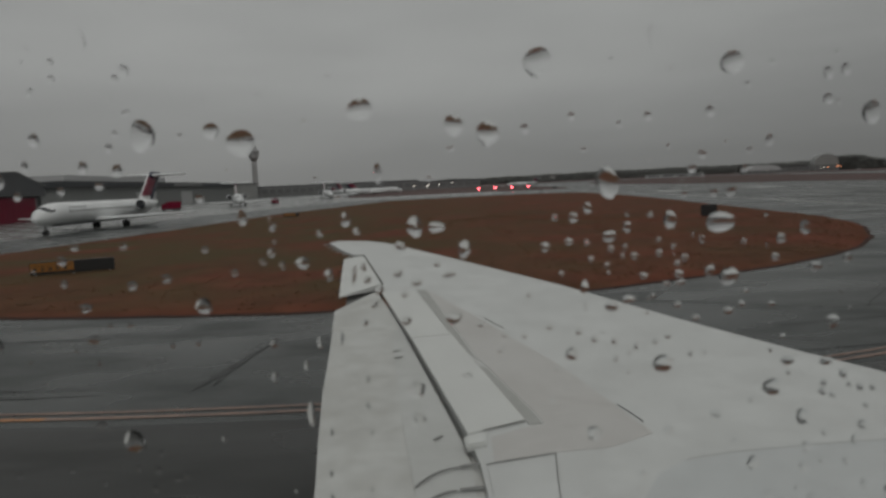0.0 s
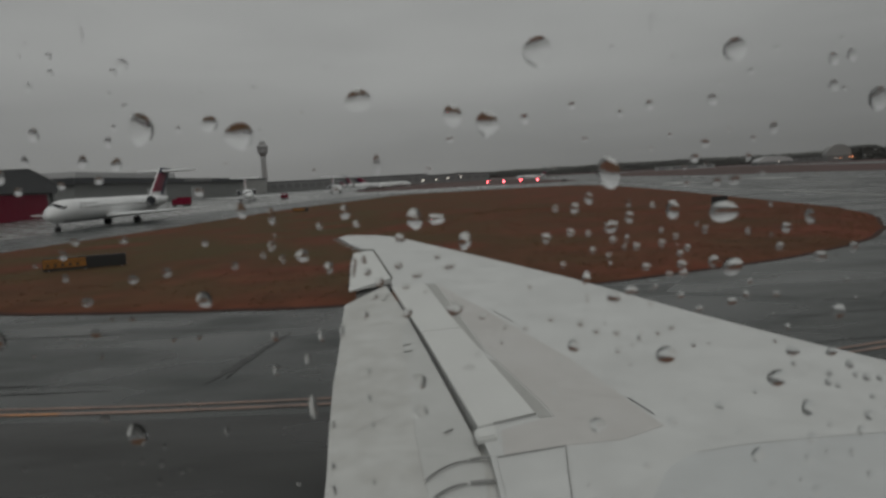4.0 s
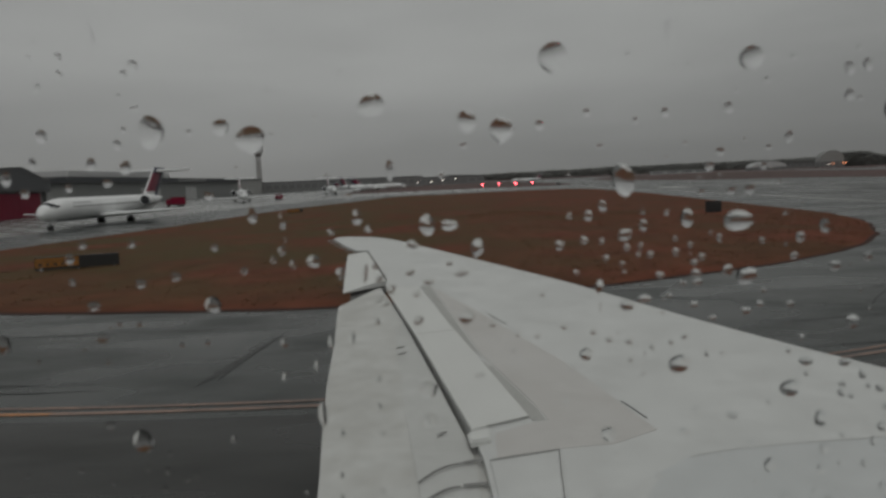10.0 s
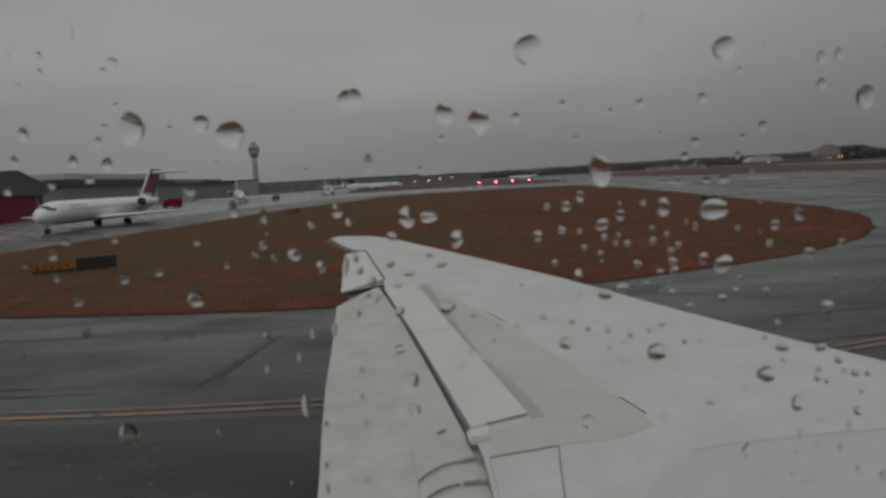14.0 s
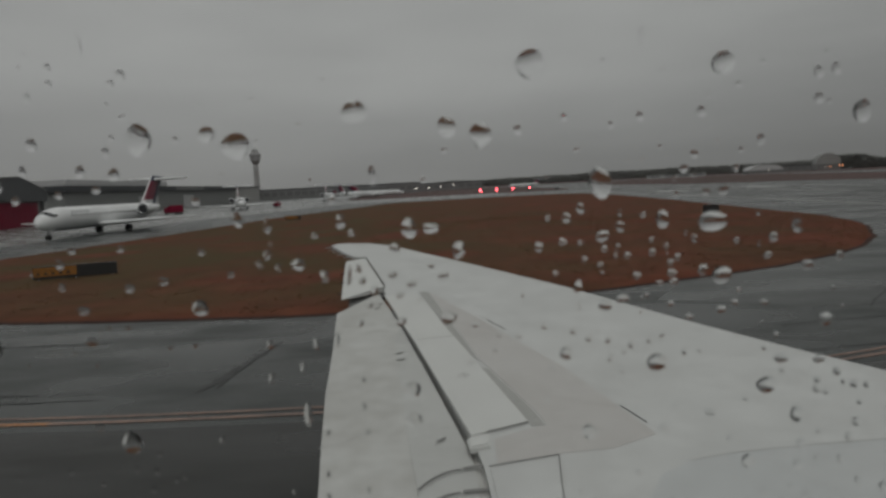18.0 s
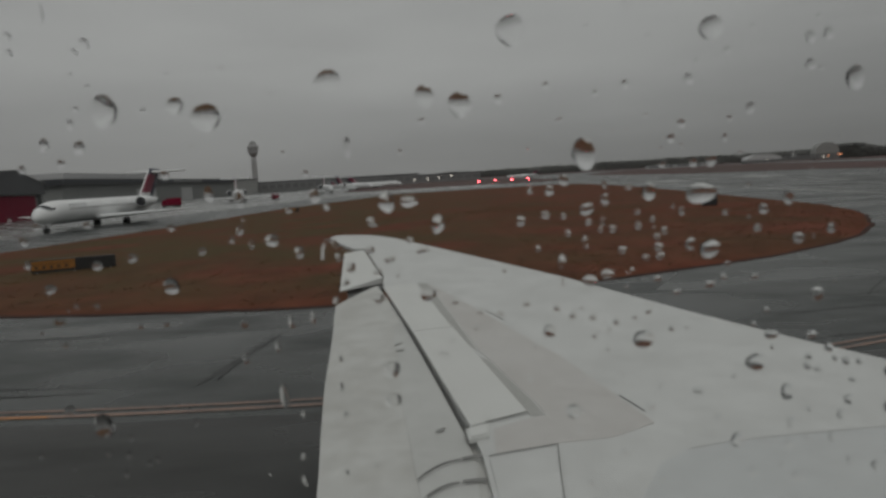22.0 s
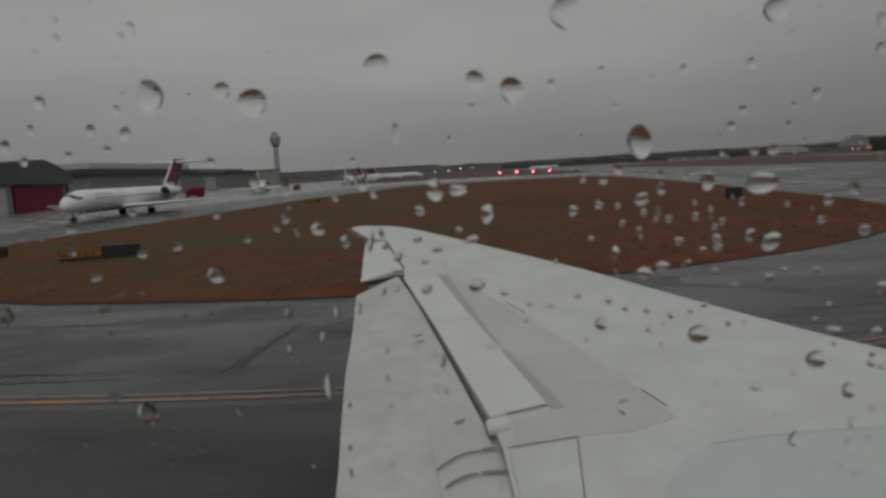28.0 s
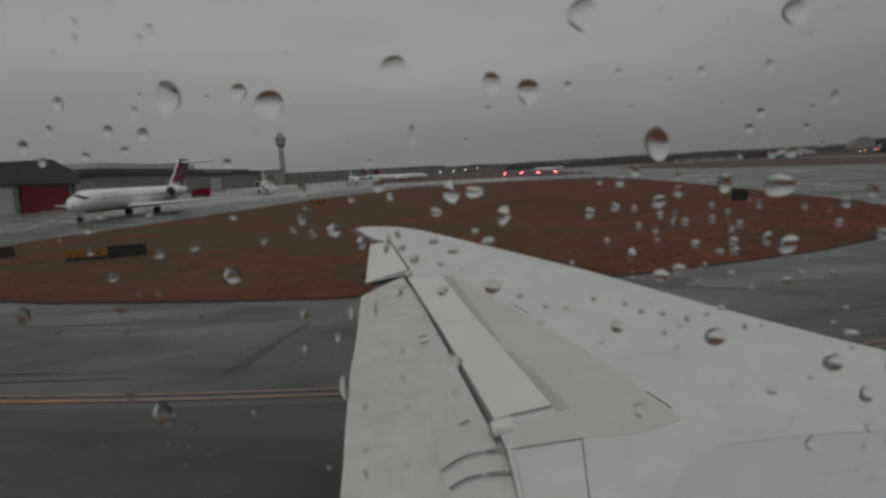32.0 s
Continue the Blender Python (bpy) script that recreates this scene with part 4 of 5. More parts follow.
            if upright:
                loops.append([(p.x - u * c, p.y + v * th, p.z) for u, v in prof])
            else:
                loops.append([(p.x - u * c, p.y, p.z + v * th) for u, v in prof])
        ob = part(pname, rings(loops), mat, parent, plabel, True)
        ob.data.set_sharp_from_angle(angle=radians(50))
        return ob

    half = span / 2
    for side in (1, -1):
        foil("wing", (-wing_x, side * R * 0.5, zc - R * 0.72), R * 4.0, (-wing_x - half * 0.46, side * half, zc - R * 0.72 + half * 0.030), R * 0.85, 0.12,
             JET_WING, "pale grey swept wing")
        foil("flap_panel", (-wing_x - R * 3.3, side * R * 0.9, zc - R * 0.78), R * 1.0, (-wing_x - half * 0.40 - R * 1.4, side * half * 0.65, zc - R * 0.74 + half * 0.016), R * 0.5,
             0.1, JET_WING)
        # engine nacelle on a stub pylon
        ey, ez, el = side * (R + engine_r * 1.08), zc + R * 0.42, engine_r * 5.6
        loops = []
        for u, f in ((0.0, 0.80), (0.015, 0.90), (0.08, 1.0), (0.35, 1.04), (0.75, 0.93), (1.0, 0.70)):
            loops.append([(-engine_x - el * u, ey + engine_r * f * math.cos(a), ez + engine_r * f * math.sin(a)) for a in ang[::1]])
        nac = part("engine_nacelle", rings(loops, False), JET_WHITE, root, "white rear engine nacelle", True)
        lip = [[(-engine_x - du, ey + engine_r * f * math.cos(a), ez + engine_r * f * math.sin(a)) for a in ang] for du, f in
               ((0.10, 0.945), (0.0, 0.90), (-0.04, 0.85), (0.0, 0.78), (0.3, 0.74))]
        part("intake_lip", rings(lip, False), JET_METAL, nac, "bare metal intake lip", True)
        part("fan", tube((-engine_x - 0.3, ey, ez), (-engine_x - 0.42, ey, ez), engine_r * 0.76, seg=20), DARK_GLASS, nac, "dark engine fan face")
        part("exhaust", tube((-engine_x - el * 0.97, ey, ez), (-engine_x - el * 1.05, ey, ez), engine_r * 0.62, engine_r * 0.5, 16), STRUT, nac, "dark metal exhaust")
        foil("pylon", (-engine_x - el * 0.2, side * R * 0.6, ez - 0.1), el * 0.55, (-engine_x - el * 0.25, side * (R + engine_r * 0.4), ez - 0.05), el * 0.5, 0.1, JET_WHITE)
    # fin: white foot, red body, navy cap; tailplane on top
    fx, fz = -(L - 8.4 * k), zc + R * 0.80
    rise, sweep = fin_top - fz, (fin_top - fz) * 1.09

    def fin_at(t):
        return (fx - sweep * t, 0, fz + rise * t), 6.2 * k + (5.3 * k - 6.2 * k) * t

    for t0, t1, mat, nm, lb in ((0.0, 0.16, JET_WHITE, "fin_foot", "white fin foot"), (0.16, 0.80, JET_RED, "fin", "dark red fin"), (0.80, 1.0, JET_NAVY, "fin_cap", "navy fin cap")):
        (p0, c0), (p1, c1) = fin_at(t0), fin_at(t1)
        foil(nm, p0, c0, p1, c1, 0.10, mat, lb, upright=True)
    # navy rudder along the back of the fin and a pale leading edge
    for t0, t1 in ((0.02, 0.52), (0.53, 0.94)):
        (p0, c0), (p1, c1) = fin_at(t0), fin_at(t1)
        foil("rudder", (p0[0] - c0 * 0.70, 0, p0[2]), c0 * 0.31, (p1[0] - c1 * 0.70, 0, p1[2]), c1 * 0.31, 0.22, JET_NAVY, "navy rudder panel", upright=True)
    (p0, c0), (p1, c1) = fin_at(0.12), fin_at(0.97)
    foil("fin_edge", (p0[0] + 0.05, 0, p0[2]), c0 * 0.04, (p1[0] + 0.05, 0, p1[2]), c1 * 0.04, 1.2, JET_WHITE, "white fin leading edge", upright=True)
    (pt, ct) = fin_at(0.97)
    for side in (1, -1):
        foil("tailplane", (pt[0] - 0.3, 0, fin_top - 0.75), ct * 1.05, (pt[0] - 2.4 * k, side * 5.4 * k, fin_top - 0.62), ct * 0.5, 0.12, JET_WHITE, "white T-tail plane")
    part("tail_bullet", rings([[(pt[0] + 0.5 - (ct + 1.2) * u, 0.22 * f * math.cos(a), fin_top - 0.72 + 0.22 * f * math.sin(a)) for a in ang[::2]]
                               for u, f in ((0, 0.05), (0.15, 0.8), (0.4, 1), (0.8, 0.7), (1, 0.1))]), JET_WHITE, root, smooth=True)
    # landing gear
    wr = 0.52 * k
    main, nosew = wheel_mesh("wheel", wr, 0.34 * k, TYRE), wheel_mesh("wheel", wr * 0.68, 0.22 * k, TYRE)
    for gx, gy, me, r, off in ((gear_x, gear_y, main, wr, 0.30 * k), (gear_x, -gear_y, main, wr, 0.30 * k), (2.4 * k, 0, nosew, wr * 0.68, 0.19 * k)):
        leg = part("gear_leg", tube((-gx, gy, r), (-gx, gy, zc - R * 0.6), 0.12 * k, 0.15 * k), STRUT, root, "steel landing gear leg")
        part("axle", tube((-gx, gy - off, r), (-gx, gy + off, r), 0.07 * k), STRUT, leg)
        for dy in (-off, off):
            shared("wheel", me, root, pose(-gx, gy + dy, r))
    part("gear_door", box(-2.9 * k, -1.9 * k, 0.42 * k, 0.47 * k, wr * 1.4, zc - R * 0.86), JET_WHITE, root)
    return root


G = "jets on the taxiway"
md = jet("passenger_jet", "white twin-jet airliner with dark red T-tail on the wet apron", 43.0, 1.76, 2.86, 30.0, 9.9, 14.2, 22.5, 2.55, 28.2, 0.98, 32)
md.matrix_basis = pose(-55.9, 92.0, 0, 0, 0, -89)
tagged(md, group=G)
crj = jet("regional_jet", "white regional jet with dark red T-tail on the apron", 34.0, 1.35, 2.55, 24.8, 7.5, 13.0, 19.5, 2.0, 24.5, 0.78, 22)
crj.matrix_basis = pose(-84, 18, 0, 0, 0, -150)
tagged(crj, group=G)
for src, x, y, rz, lb in ((md, -68, 230, -71.5, "white airliner facing head-on along the queue on the apron"), (md, -38, 400, -52, "white airliner with red tail on the far apron"),
                          (md, -51.6, 326, -76, "white airliner waiting head-on farther along the apron"), (md, -24, 480, -18, "far white airliner side-on with red tail on the apron"),
                          (crj, -62, 560, -30, "far white regional jet near the terminal"), (crj, 70, 640, -160, "far white jet taxiing past red lights"),
                          (md, -104, 66, -96, "second white airliner waiting beside the hangar")):
    c = copy_thing(src, pose(x, y, 0, 0, 0, rz))
    tagged(c, lb)


# ---- hangars, tower, far buildings ----
hangar = empty("hangar", (-109.8, 180, 0))
hangar.rotation_euler = (0, 0, radians(17.5))
tagged(hangar, "big dark-roofed hangar with dark red sliding doors", "hangar")
part("wall", box(-60, 0, -96, 9.0, 0, 6.6), WALL_GREY, hangar, "grey ribbed cladding wall")
for i in range(20):
    shared("wall_rib", bpy.data.meshes.get("wall_rib") or mesh_of(box(0, 0.06, -0.12, 0.12, 0.1, 6.5), "wall_rib", WALL_GREY), hangar, pose(0.003, -94 + i * 3.6, 0))
# fascia rises to a low gable above the doors
bm = bmesh.new()
profile = [(-98, 6.6), (-98, 8.8), (-16, 12.7), (10.2, 9.5), (10.2, 6.6)]
front, rear = ([bm.verts.new((x, y, z)) for y, z in profile] for x in (1.4, -62))
bm.faces.new(front), bm.faces.new(rear[::-1])
for i in range(5):
    bm.faces.new((front[i], front[(i + 1) % 5], rear[(i + 1) % 5], rear[i]))
bmesh.ops.recalc_face_normals(bm, faces=bm.faces[:])
part("roof", bm, ROOF_DARK, hangar, "dark gabled roof and fascia")
for y, z, y1, z1 in ((-98, 8.8, -16, 12.7), (-16, 12.7, 10.2, 9.5)):
    part("roof_edge", tube((1.5, y, z), (1.5, y1, z1), 0.14, seg=8), ROOF_PALE, hangar, "thin pale roof edge")
for i in range(9):
    y = -37.5 + i * 4.5
    part("red_door", box(0.15, 0.4, y, y + 4.35, 0.05, 6.2), DOOR_RED, hangar, "dark red sliding hangar door leaf")
for y in (-52.0, -72.0):
    part("pale_panel", box(0.15, 0.34, y, y + 9.5, 0.05, 5.8), FAR_WHITE, hangar, "pale closed door panel")
part("corner_post", box(0.1, 0.9, 7.2, 9.2, 0, 6.5), WALL_GREY, hangar)

shops = empty("maintenance_building", (-160, 285, 0))
tagged(shops, "long low grey maintenance building with a dark roof band", "building")
part("wall", box(-50, 0, 0, 240, 0, 10.9), WALL_GREY, shops, "grey cladding wall")
for i in range(48):
    shared("wall_rib", bpy.data.meshes.get("shop_rib") or mesh_of(box(0, 0.09, -0.2, 0.2, 0.1, 10.8), "shop_rib", WALL_GREY), shops, pose(0.003, 2.5 + i * 5.0, 0))
part("fascia", box(-52, 1.6, -2, 242, 10.9, 13.7), ROOF_DARK, shops, "dark roof fascia")
part("roof", box(-48, -1.0, 4, 112, 13.7, 16.4), FAR_WHITE, shops, "pale set-back upper roof")
for y0, y1 in ((70, 94), (132, 150)):
    part("pale_door", box(0.1, 0.4, y0, y1, 0.05, 8.2), FAR_WHITE, shops, "pale closed hangar door")
part("sign_strip", box(1.6, 1.8, 118, 166, 11.4, 13.2), FAR_WALL, shops, "pale strip of lettering on the roof band")

tower = empty("control_tower", (-378, 1398, 0))
tagged(tower, "tall grey concrete airport control tower in mist", "tower")


def turned(loop, seg=20):
    return rings([[(r * math.cos(a), r * math.sin(a), z) for a in [2 * math.pi * i / seg for i in range(seg)]] for r, z in loop])


part("shaft", turned([(9, 0), (6.2, 12), (5.2, 60), (5.4, 72)]), TOWER_CONCRETE, tower, "slender concrete shaft", True)
part("cab_base", turned([(5.4, 72), (9.5, 80), (11, 84)]), TOWER_CONCRETE, tower, "flared cab base", True)
part("cab_glass", turned([(10.4, 84), (11.6, 92)]), TOWER_GLASS, tower, "cab glazing, greyed for mist")
part("cab_roof", turned([(12, 92), (11.5, 94), (7, 97), (6.5, 103), (1, 104)]), TOWER_CONCRETE, tower, "grey cab roof")
part("mast", tube((0, 0, 103.5), (0, 0, 116), 0.5, 0.3), STRUT, tower)


def far_block(x, y, w, d, h, mat, rz, label, bays=0):
    b = empty("far_building", (x, y, 0))
    b.rotation_euler = (0, 0, radians(rz))
    tagged(b, label, "building")
    part("wall", box(-w / 2, w / 2, -d / 2, d / 2, 0, h), mat, b)
    part("roof", box(-w / 2 - 0.6, w / 2 + 0.6, -d / 2 - 0.6, d / 2 + 0.6, h, h + 0.9), ROOF_DARK if mat is not FAR_WHITE else ROOF_PALE, b)
    if bays:
        me = mesh_of(box(-w / bays * 0.36, w / bays * 0.36, -0.15, 0.15, h * 0.35, h * 0.75), "window", FAR_GLASS)
        for i in range(bays):
            shared("window", me, b, pose(-w / 2 + w * (i + 0.5) / bays, -d / 2 - 0.1, 0))
    return b


far_block(-265, 690, 150, 60, 14.5, ROOF_PALE, 20, "tall pale hangar behind the low building")
far_block(-120, 760, 200, 40, 11, FAR_WALL, 6, "long grey terminal concourse with haze-greyed windows", 24)
far_block(-40, 900, 200, 40, 10, FAR_WALL, 4, "distant grey terminal building", 18)
far_block(-420, 760, 260, 60, 14, FAR_WALL, 20, "distant grey terminal block", 14)
far_block(400, 1100, 90, 30, 5, FAR_WHITE, -14, "low distant white shed", 4)
far_block(640, 1120, 120, 40, 9, FAR_WALL, -22, "distant grey office block", 12)


def barrel_shed(x, y, w, d, h, mat, rz, label):
    """A far shed under a curved roof."""
    b = empty("far_shed", (x, y, 0))
    b.rotation_euler = (0, 0, radians(rz))
    tagged(b, label, "building")
    arc = [(w / 2 * math.cos(math.pi * i / 14), h * (0.35 + 0.65 * math.sin(math.pi * i / 14))) for i in range(15)]
    part("roof", rings([[(u, v, z) for u, z in arc] for v in (-d / 2, d / 2)]), mat, b, "curved roof", True).data.set_sharp_from_angle(angle=radians(40))
    part("wall", box(-w / 2, w / 2, -d / 2 + 0.3, d / 2 - 0.3, 0, h * 0.35), FAR_WALL, b)
    me = mesh_of(box(-w * 0.05, w * 0.05, -0.2, 0.2, 0.2, h * 0.3), "door", FAR_GLASS)
    for i in range(5):
        shared("door", me, b, pose(-w * 0.4 + w * 0.2 * i, -d / 2 + 0.2, 0))
    return b


barrel_shed(496, 1000, 48, 40, 12.5, FAR_WHITE, -12, "distant white shed under a curved roof")
barrel_shed(587, 990, 32, 40, 25, ROOF_PALE, -20, "distant grey domed hangar")


def woods(name, path, depth, count, size, seed, label):
    """Far trees: many small uneven clumps on a belt, as one mesh."""
    rnd = random.Random(seed)
    verts, faces = [], []
    base = [(1, 0, 0), (-1, 0, 0), (0, 1, 0), (0, -1, 0), (0, 0, 1), (0, 0, -1)]
    tris = [(0, 2, 4), (2, 1, 4), (1, 3, 4), (3, 0, 4), (2, 0, 5), (1, 2, 5), (3, 1, 5), (0, 3, 5)]
    for _ in range(count):
        t = rnd.random() * (len(path) - 1)
        i = int(t)
        (x0, y0, h0), (x1, y1, h1) = path[i], path[i + 1]
        u = t - i
        x, y, h = x0 + (x1 - x0) * u, y0 + (y1 - y0) * u, h0 + (h1 - h0) * u
        x, y = x + rnd.uniform(-depth, depth), y + rnd.uniform(-depth, depth)
        h *= 0.82 + 0.18 * rnd.random() + 0.22 * noise.noise((x * 0.008, y * 0.008, 0))
        z = h * rnd.random() ** 0.7
        s = size * rnd.uniform(0.5, 1.2)
        k = len(verts)
        verts += [(x + s * a * rnd.uniform(0.6, 1.2), y + s * b * rnd.uniform(0.6, 1.2), z + 0.75 * s * c * rnd.uniform(0.6, 1.2)) for a, b, c in base]
        faces += [(k + a, k + b, k + c) for a, b, c in tris]
    me = bpy.data.meshes.new(name)
    me.from_pydata(verts, [], faces)
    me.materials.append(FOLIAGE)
    return tagged(new(name, me), label, "trees", kind="stuff")


woods("far_woods", [(-900, 2300, 22), (0, 2300, 22), (500, 2100, 24), (1000, 1850, 26), (1600, 1500, 28), (2200, 900, 28)], 60, 30000, 3.2, 3, "distant belt of winter trees, paled for haze")
woods("near_woods", [(610, 990, 20), (632, 985, 23), (652, 980, 16), (800, 930, 15)], 10, 8000, 1.9, 4, "clump of trees beside far buildings, paled for haze")
woods("hill_woods", [(-2400, 700, 30), (-1500, 1500, 30), (-900, 2000, 26)], 60, 5000, 6.0, 6, "wooded rise behind the hangars, paled for haze")


# ---- service trucks ----
def service_truck(at, rz, k, label):
    """A boxy airport truck: cab, body, bumper, wheels, windscreen."""
    root = empty("service_truck", at)
    root.rotation_euler = (0, 0, radians(rz))
    tagged(root, label, "truck", group="red service trucks")
    bm = bmesh.new()
    side = [(2.4, 0.6), (2.4, 1.35), (2.1, 2.3), (1.1, 2.45), (1.1, 0.6)]
    a, b = ([bm.verts.new((x * k, y * k, z * k)) for x, z in side] for y in (-1.1, 1.1))
    bm.faces.new(a), bm.faces.new(b[::-1])
    for i in range(5):
        bm.faces.new((a[i], b[i], b[(i + 1) % 5], a[(i + 1) % 5]))
    bmesh.ops.recalc_face_normals(bm, faces=bm.faces[:])
    part("cab", bm, DOOR_RED, root, "dark red cab")
    part("windscreen", box(2.12 * k, 2.26 * k, -0.95 * k, 0.95 * k, 1.5 * k, 2.1 * k), DARK_GLASS, root, "dark windscreen")
    part("body", box(-3.2 * k, 1.0 * k, -1.2 * k, 1.2 * k, 0.75 * k, 2.9 * k, bevel=0.06), DOOR_RED, root, "dark red box body")
    part("chassis", box(-3.1 * k, 2.2 * k, -0.7 * k, 0.7 * k, 0.45 * k, 0.75 * k), SIGN_BLACK, root)
    part("bumper", box(2.38 * k, 2.6 * k, -1.1 * k, 1.1 * k, 0.45 * k, 0.75 * k), STRUT, root, "grey steel bumper")
    me = wheel_mesh("wheel", 0.46 * k, 0.3 * k, TYRE)
    for x in (1.7, -1.2, -2.3):
        for y in (-1.0, 1.0):
            shared("wheel", me, root, pose(x * k, y * k, 0.46 * k))
    return root


service_truck((-90, 224, 0), -155, 1.1, "dark red service truck parked on the wet apron")
service_truck((-64, 264, 0), -60, 0.8, "small dark red service truck on the far apron")


# ---- airfield lights and signs ----
def red_light():
    root = empty("runway_light")
    tagged(root, "glowing red airfield light on a low post", "light", group="row of red lights")
    part("post", tube((0, 0, 0), (0, 0, 0.9), 0.07), STRUT, root)
    part("housing", tube((0, 0.35, 1.5), (0, -0.1, 1.5), 0.4, 0.62, 14), SIGN_BLACK, root)
    part("lens", turned([(0.02, -0.3), (0.32, -0.22), (0.45, 0), (0.32, 0.22), (0.02, 0.3)], 14), RED_GLOW, root, "bright red lens").matrix_basis = pose(0, -0.15, 1.5, 90)
    return root


first = red_light()
first.matrix_basis = pose(25.8, 390, 0)
for x, y in ((35.6, 390), (45.4, 390), (55.2, 390)):
    copy_thing(first, pose(x, y, 0))
for x, y, z in ((-6, 560, 4), (4, 620, 5), (18, 700, 6), (-20, 640, 4), (455, 900, 3), (562, 950, 4)):
    lamp = empty("apron_lamp", (x, y, 0))
    tagged(lamp, "small bright white lamp on the far apron", "light", group="far apron lamps")
    part("pole", tube((0, 0, 0), (0, 0, z), 0.12), STRUT, lamp)
    part("lamp_head", turned([(0.05, z), (0.7, z + 0.2), (0.7, z + 0.8), (0.05, z + 1.0)], 10), WHITE_GLOW, lamp)


def guide_sign(name, at, rz, orange, black, h, label, bars=0):
    root = empty(name, (*at, 0))
    root.rotation_euler = (0, 0, radians(rz))
    tagged(root, label, "sign")
    w = orange + black
    bm = box(-w / 2, w / 2, 0, 0.26, 0.24, 0.34 + h, bevel=0.03)
    part("case", bm, SIGN_BLACK, root, "black sign case")
    x = -w / 2
    if orange:
        face = part("orange_face", box(x + 0.05, x + orange - 0.03, -0.012, 0.02, 0.40, 0.28 + h), SIGN_ORANGE, root, "orange sign face")
        for i in range(bars):
            bx = x + 0.22 + (orange - 0.4) * i / bars
            part("sign_bar", box(bx, bx + (orange - 0.4) / bars * 0.45, -0.022, -0.006, 0.36 + h * 0.20, 0.36 + h * 0.42), SIGN_BLACK, face, "black bar of lettering")
        part("face_rule", box(x + 0.08, x + orange - 0.06, -0.020, -0.006, 0.37 + h * 0.55, 0.37 + h * 0.60), SIGN_BLACK, face, "thin black rule")
    if black:
        part("black_face", box(x + orange + 0.03, w / 2 - 0.05, -0.012, 0.02, 0.40, 0.28 + h), SIGN_BLACK, root, "black sign face")
    for lx in (-w / 2 + 0.3, 0, w / 2 - 0.3):
        part("leg", box(lx - 0.05, lx + 0.05, 0.08, 0.18, 0, 0.36), STRUT, root)
    return root


guide_sign("taxiway_sign", (-22.75, 40.9), 21, 2.45, 2.25, 0.66, "long orange and black taxiway guidance sign on grass", 5)
guide_sign("taxiway_sign", (28.0, 67.0), -8, 0, 1.55, 1.05, "square black taxiway sign standing on grass")
guide_sign("taxiway_sign", (-25.6, 116.3), 14, 2.2, 0.5, 0.60, "orange taxiway sign across the grass")
guide_sign("taxiway_sign", (-32.2, 44.6), 20, 0, 1.5, 0.6, "small dark grey sign back on the grass")
guide_sign("taxiway_sign", (64, 352), 0, 0, 2.6, 0.7, "small dark sign beside the far lights")
edge_post = empty("edge_light")
tagged(edge_post, "small blue taxiway edge light on a stake", "light", group="taxiway edge lights")
part("stake", tube((0, 0, 0), (0, 0, 0.32), 0.03, seg=8), STRUT, edge_post)
part("globe", turned([(0.02, 0.30), (0.07, 0.34), (0.06, 0.42), (0.01, 0.45)], 10), JET_NAVY, edge_post, "dark blue glass globe")
edge_post.matrix_basis = pose(-10, 214, 0)
for i in range(9):
    copy_thing(edge_post, pose(-36.5 + i * 1.9, 84 + i * 14, 0))
for x, y, z in ((572, 955, 4.0), (586, 955, 5.5), (590, 955, 5)):
    lamp = empty("street_lamp", (x, y, 0))
    tagged(lamp, "small amber lamp beside far buildings", "light", group="far amber lamps")
    part("pole", tube((0, 0, 0), (0, 0, z), 0.12), STRUT, lamp)
    part("lamp_head", turned([(0.05, z), (0.9, z + 0.3), (0.9, z + 1.2), (0.05, z + 1.5)], 10), AMBER_GLOW, lamp)

# near apron slabs, each a piece of its own
base = bpy.data.objects["apron_base"]
slab = mesh_of(box(0, 7.42, 0, 7.42, 0.0, 0.022, bevel=0.01), "slab", CONCRETE)
slab_rnd = random.Random(8)
for i in range(29):
    for j in range(14):
        x, y = -140.3 + 7.5 * j, 11.5 + 7.5 * i
        edge = min(apron_edge(y), apron_edge(y + 7.4))
        if x + 7.42 < edge:
            shared("slab", slab, base, pose(x, y, slab_rnd.uniform(0, 0.006)))
        elif x + 1 < edge:
            part("slab", box(x, edge, y, y + 7.42, 0.0, 0.022), CONCRETE, base)


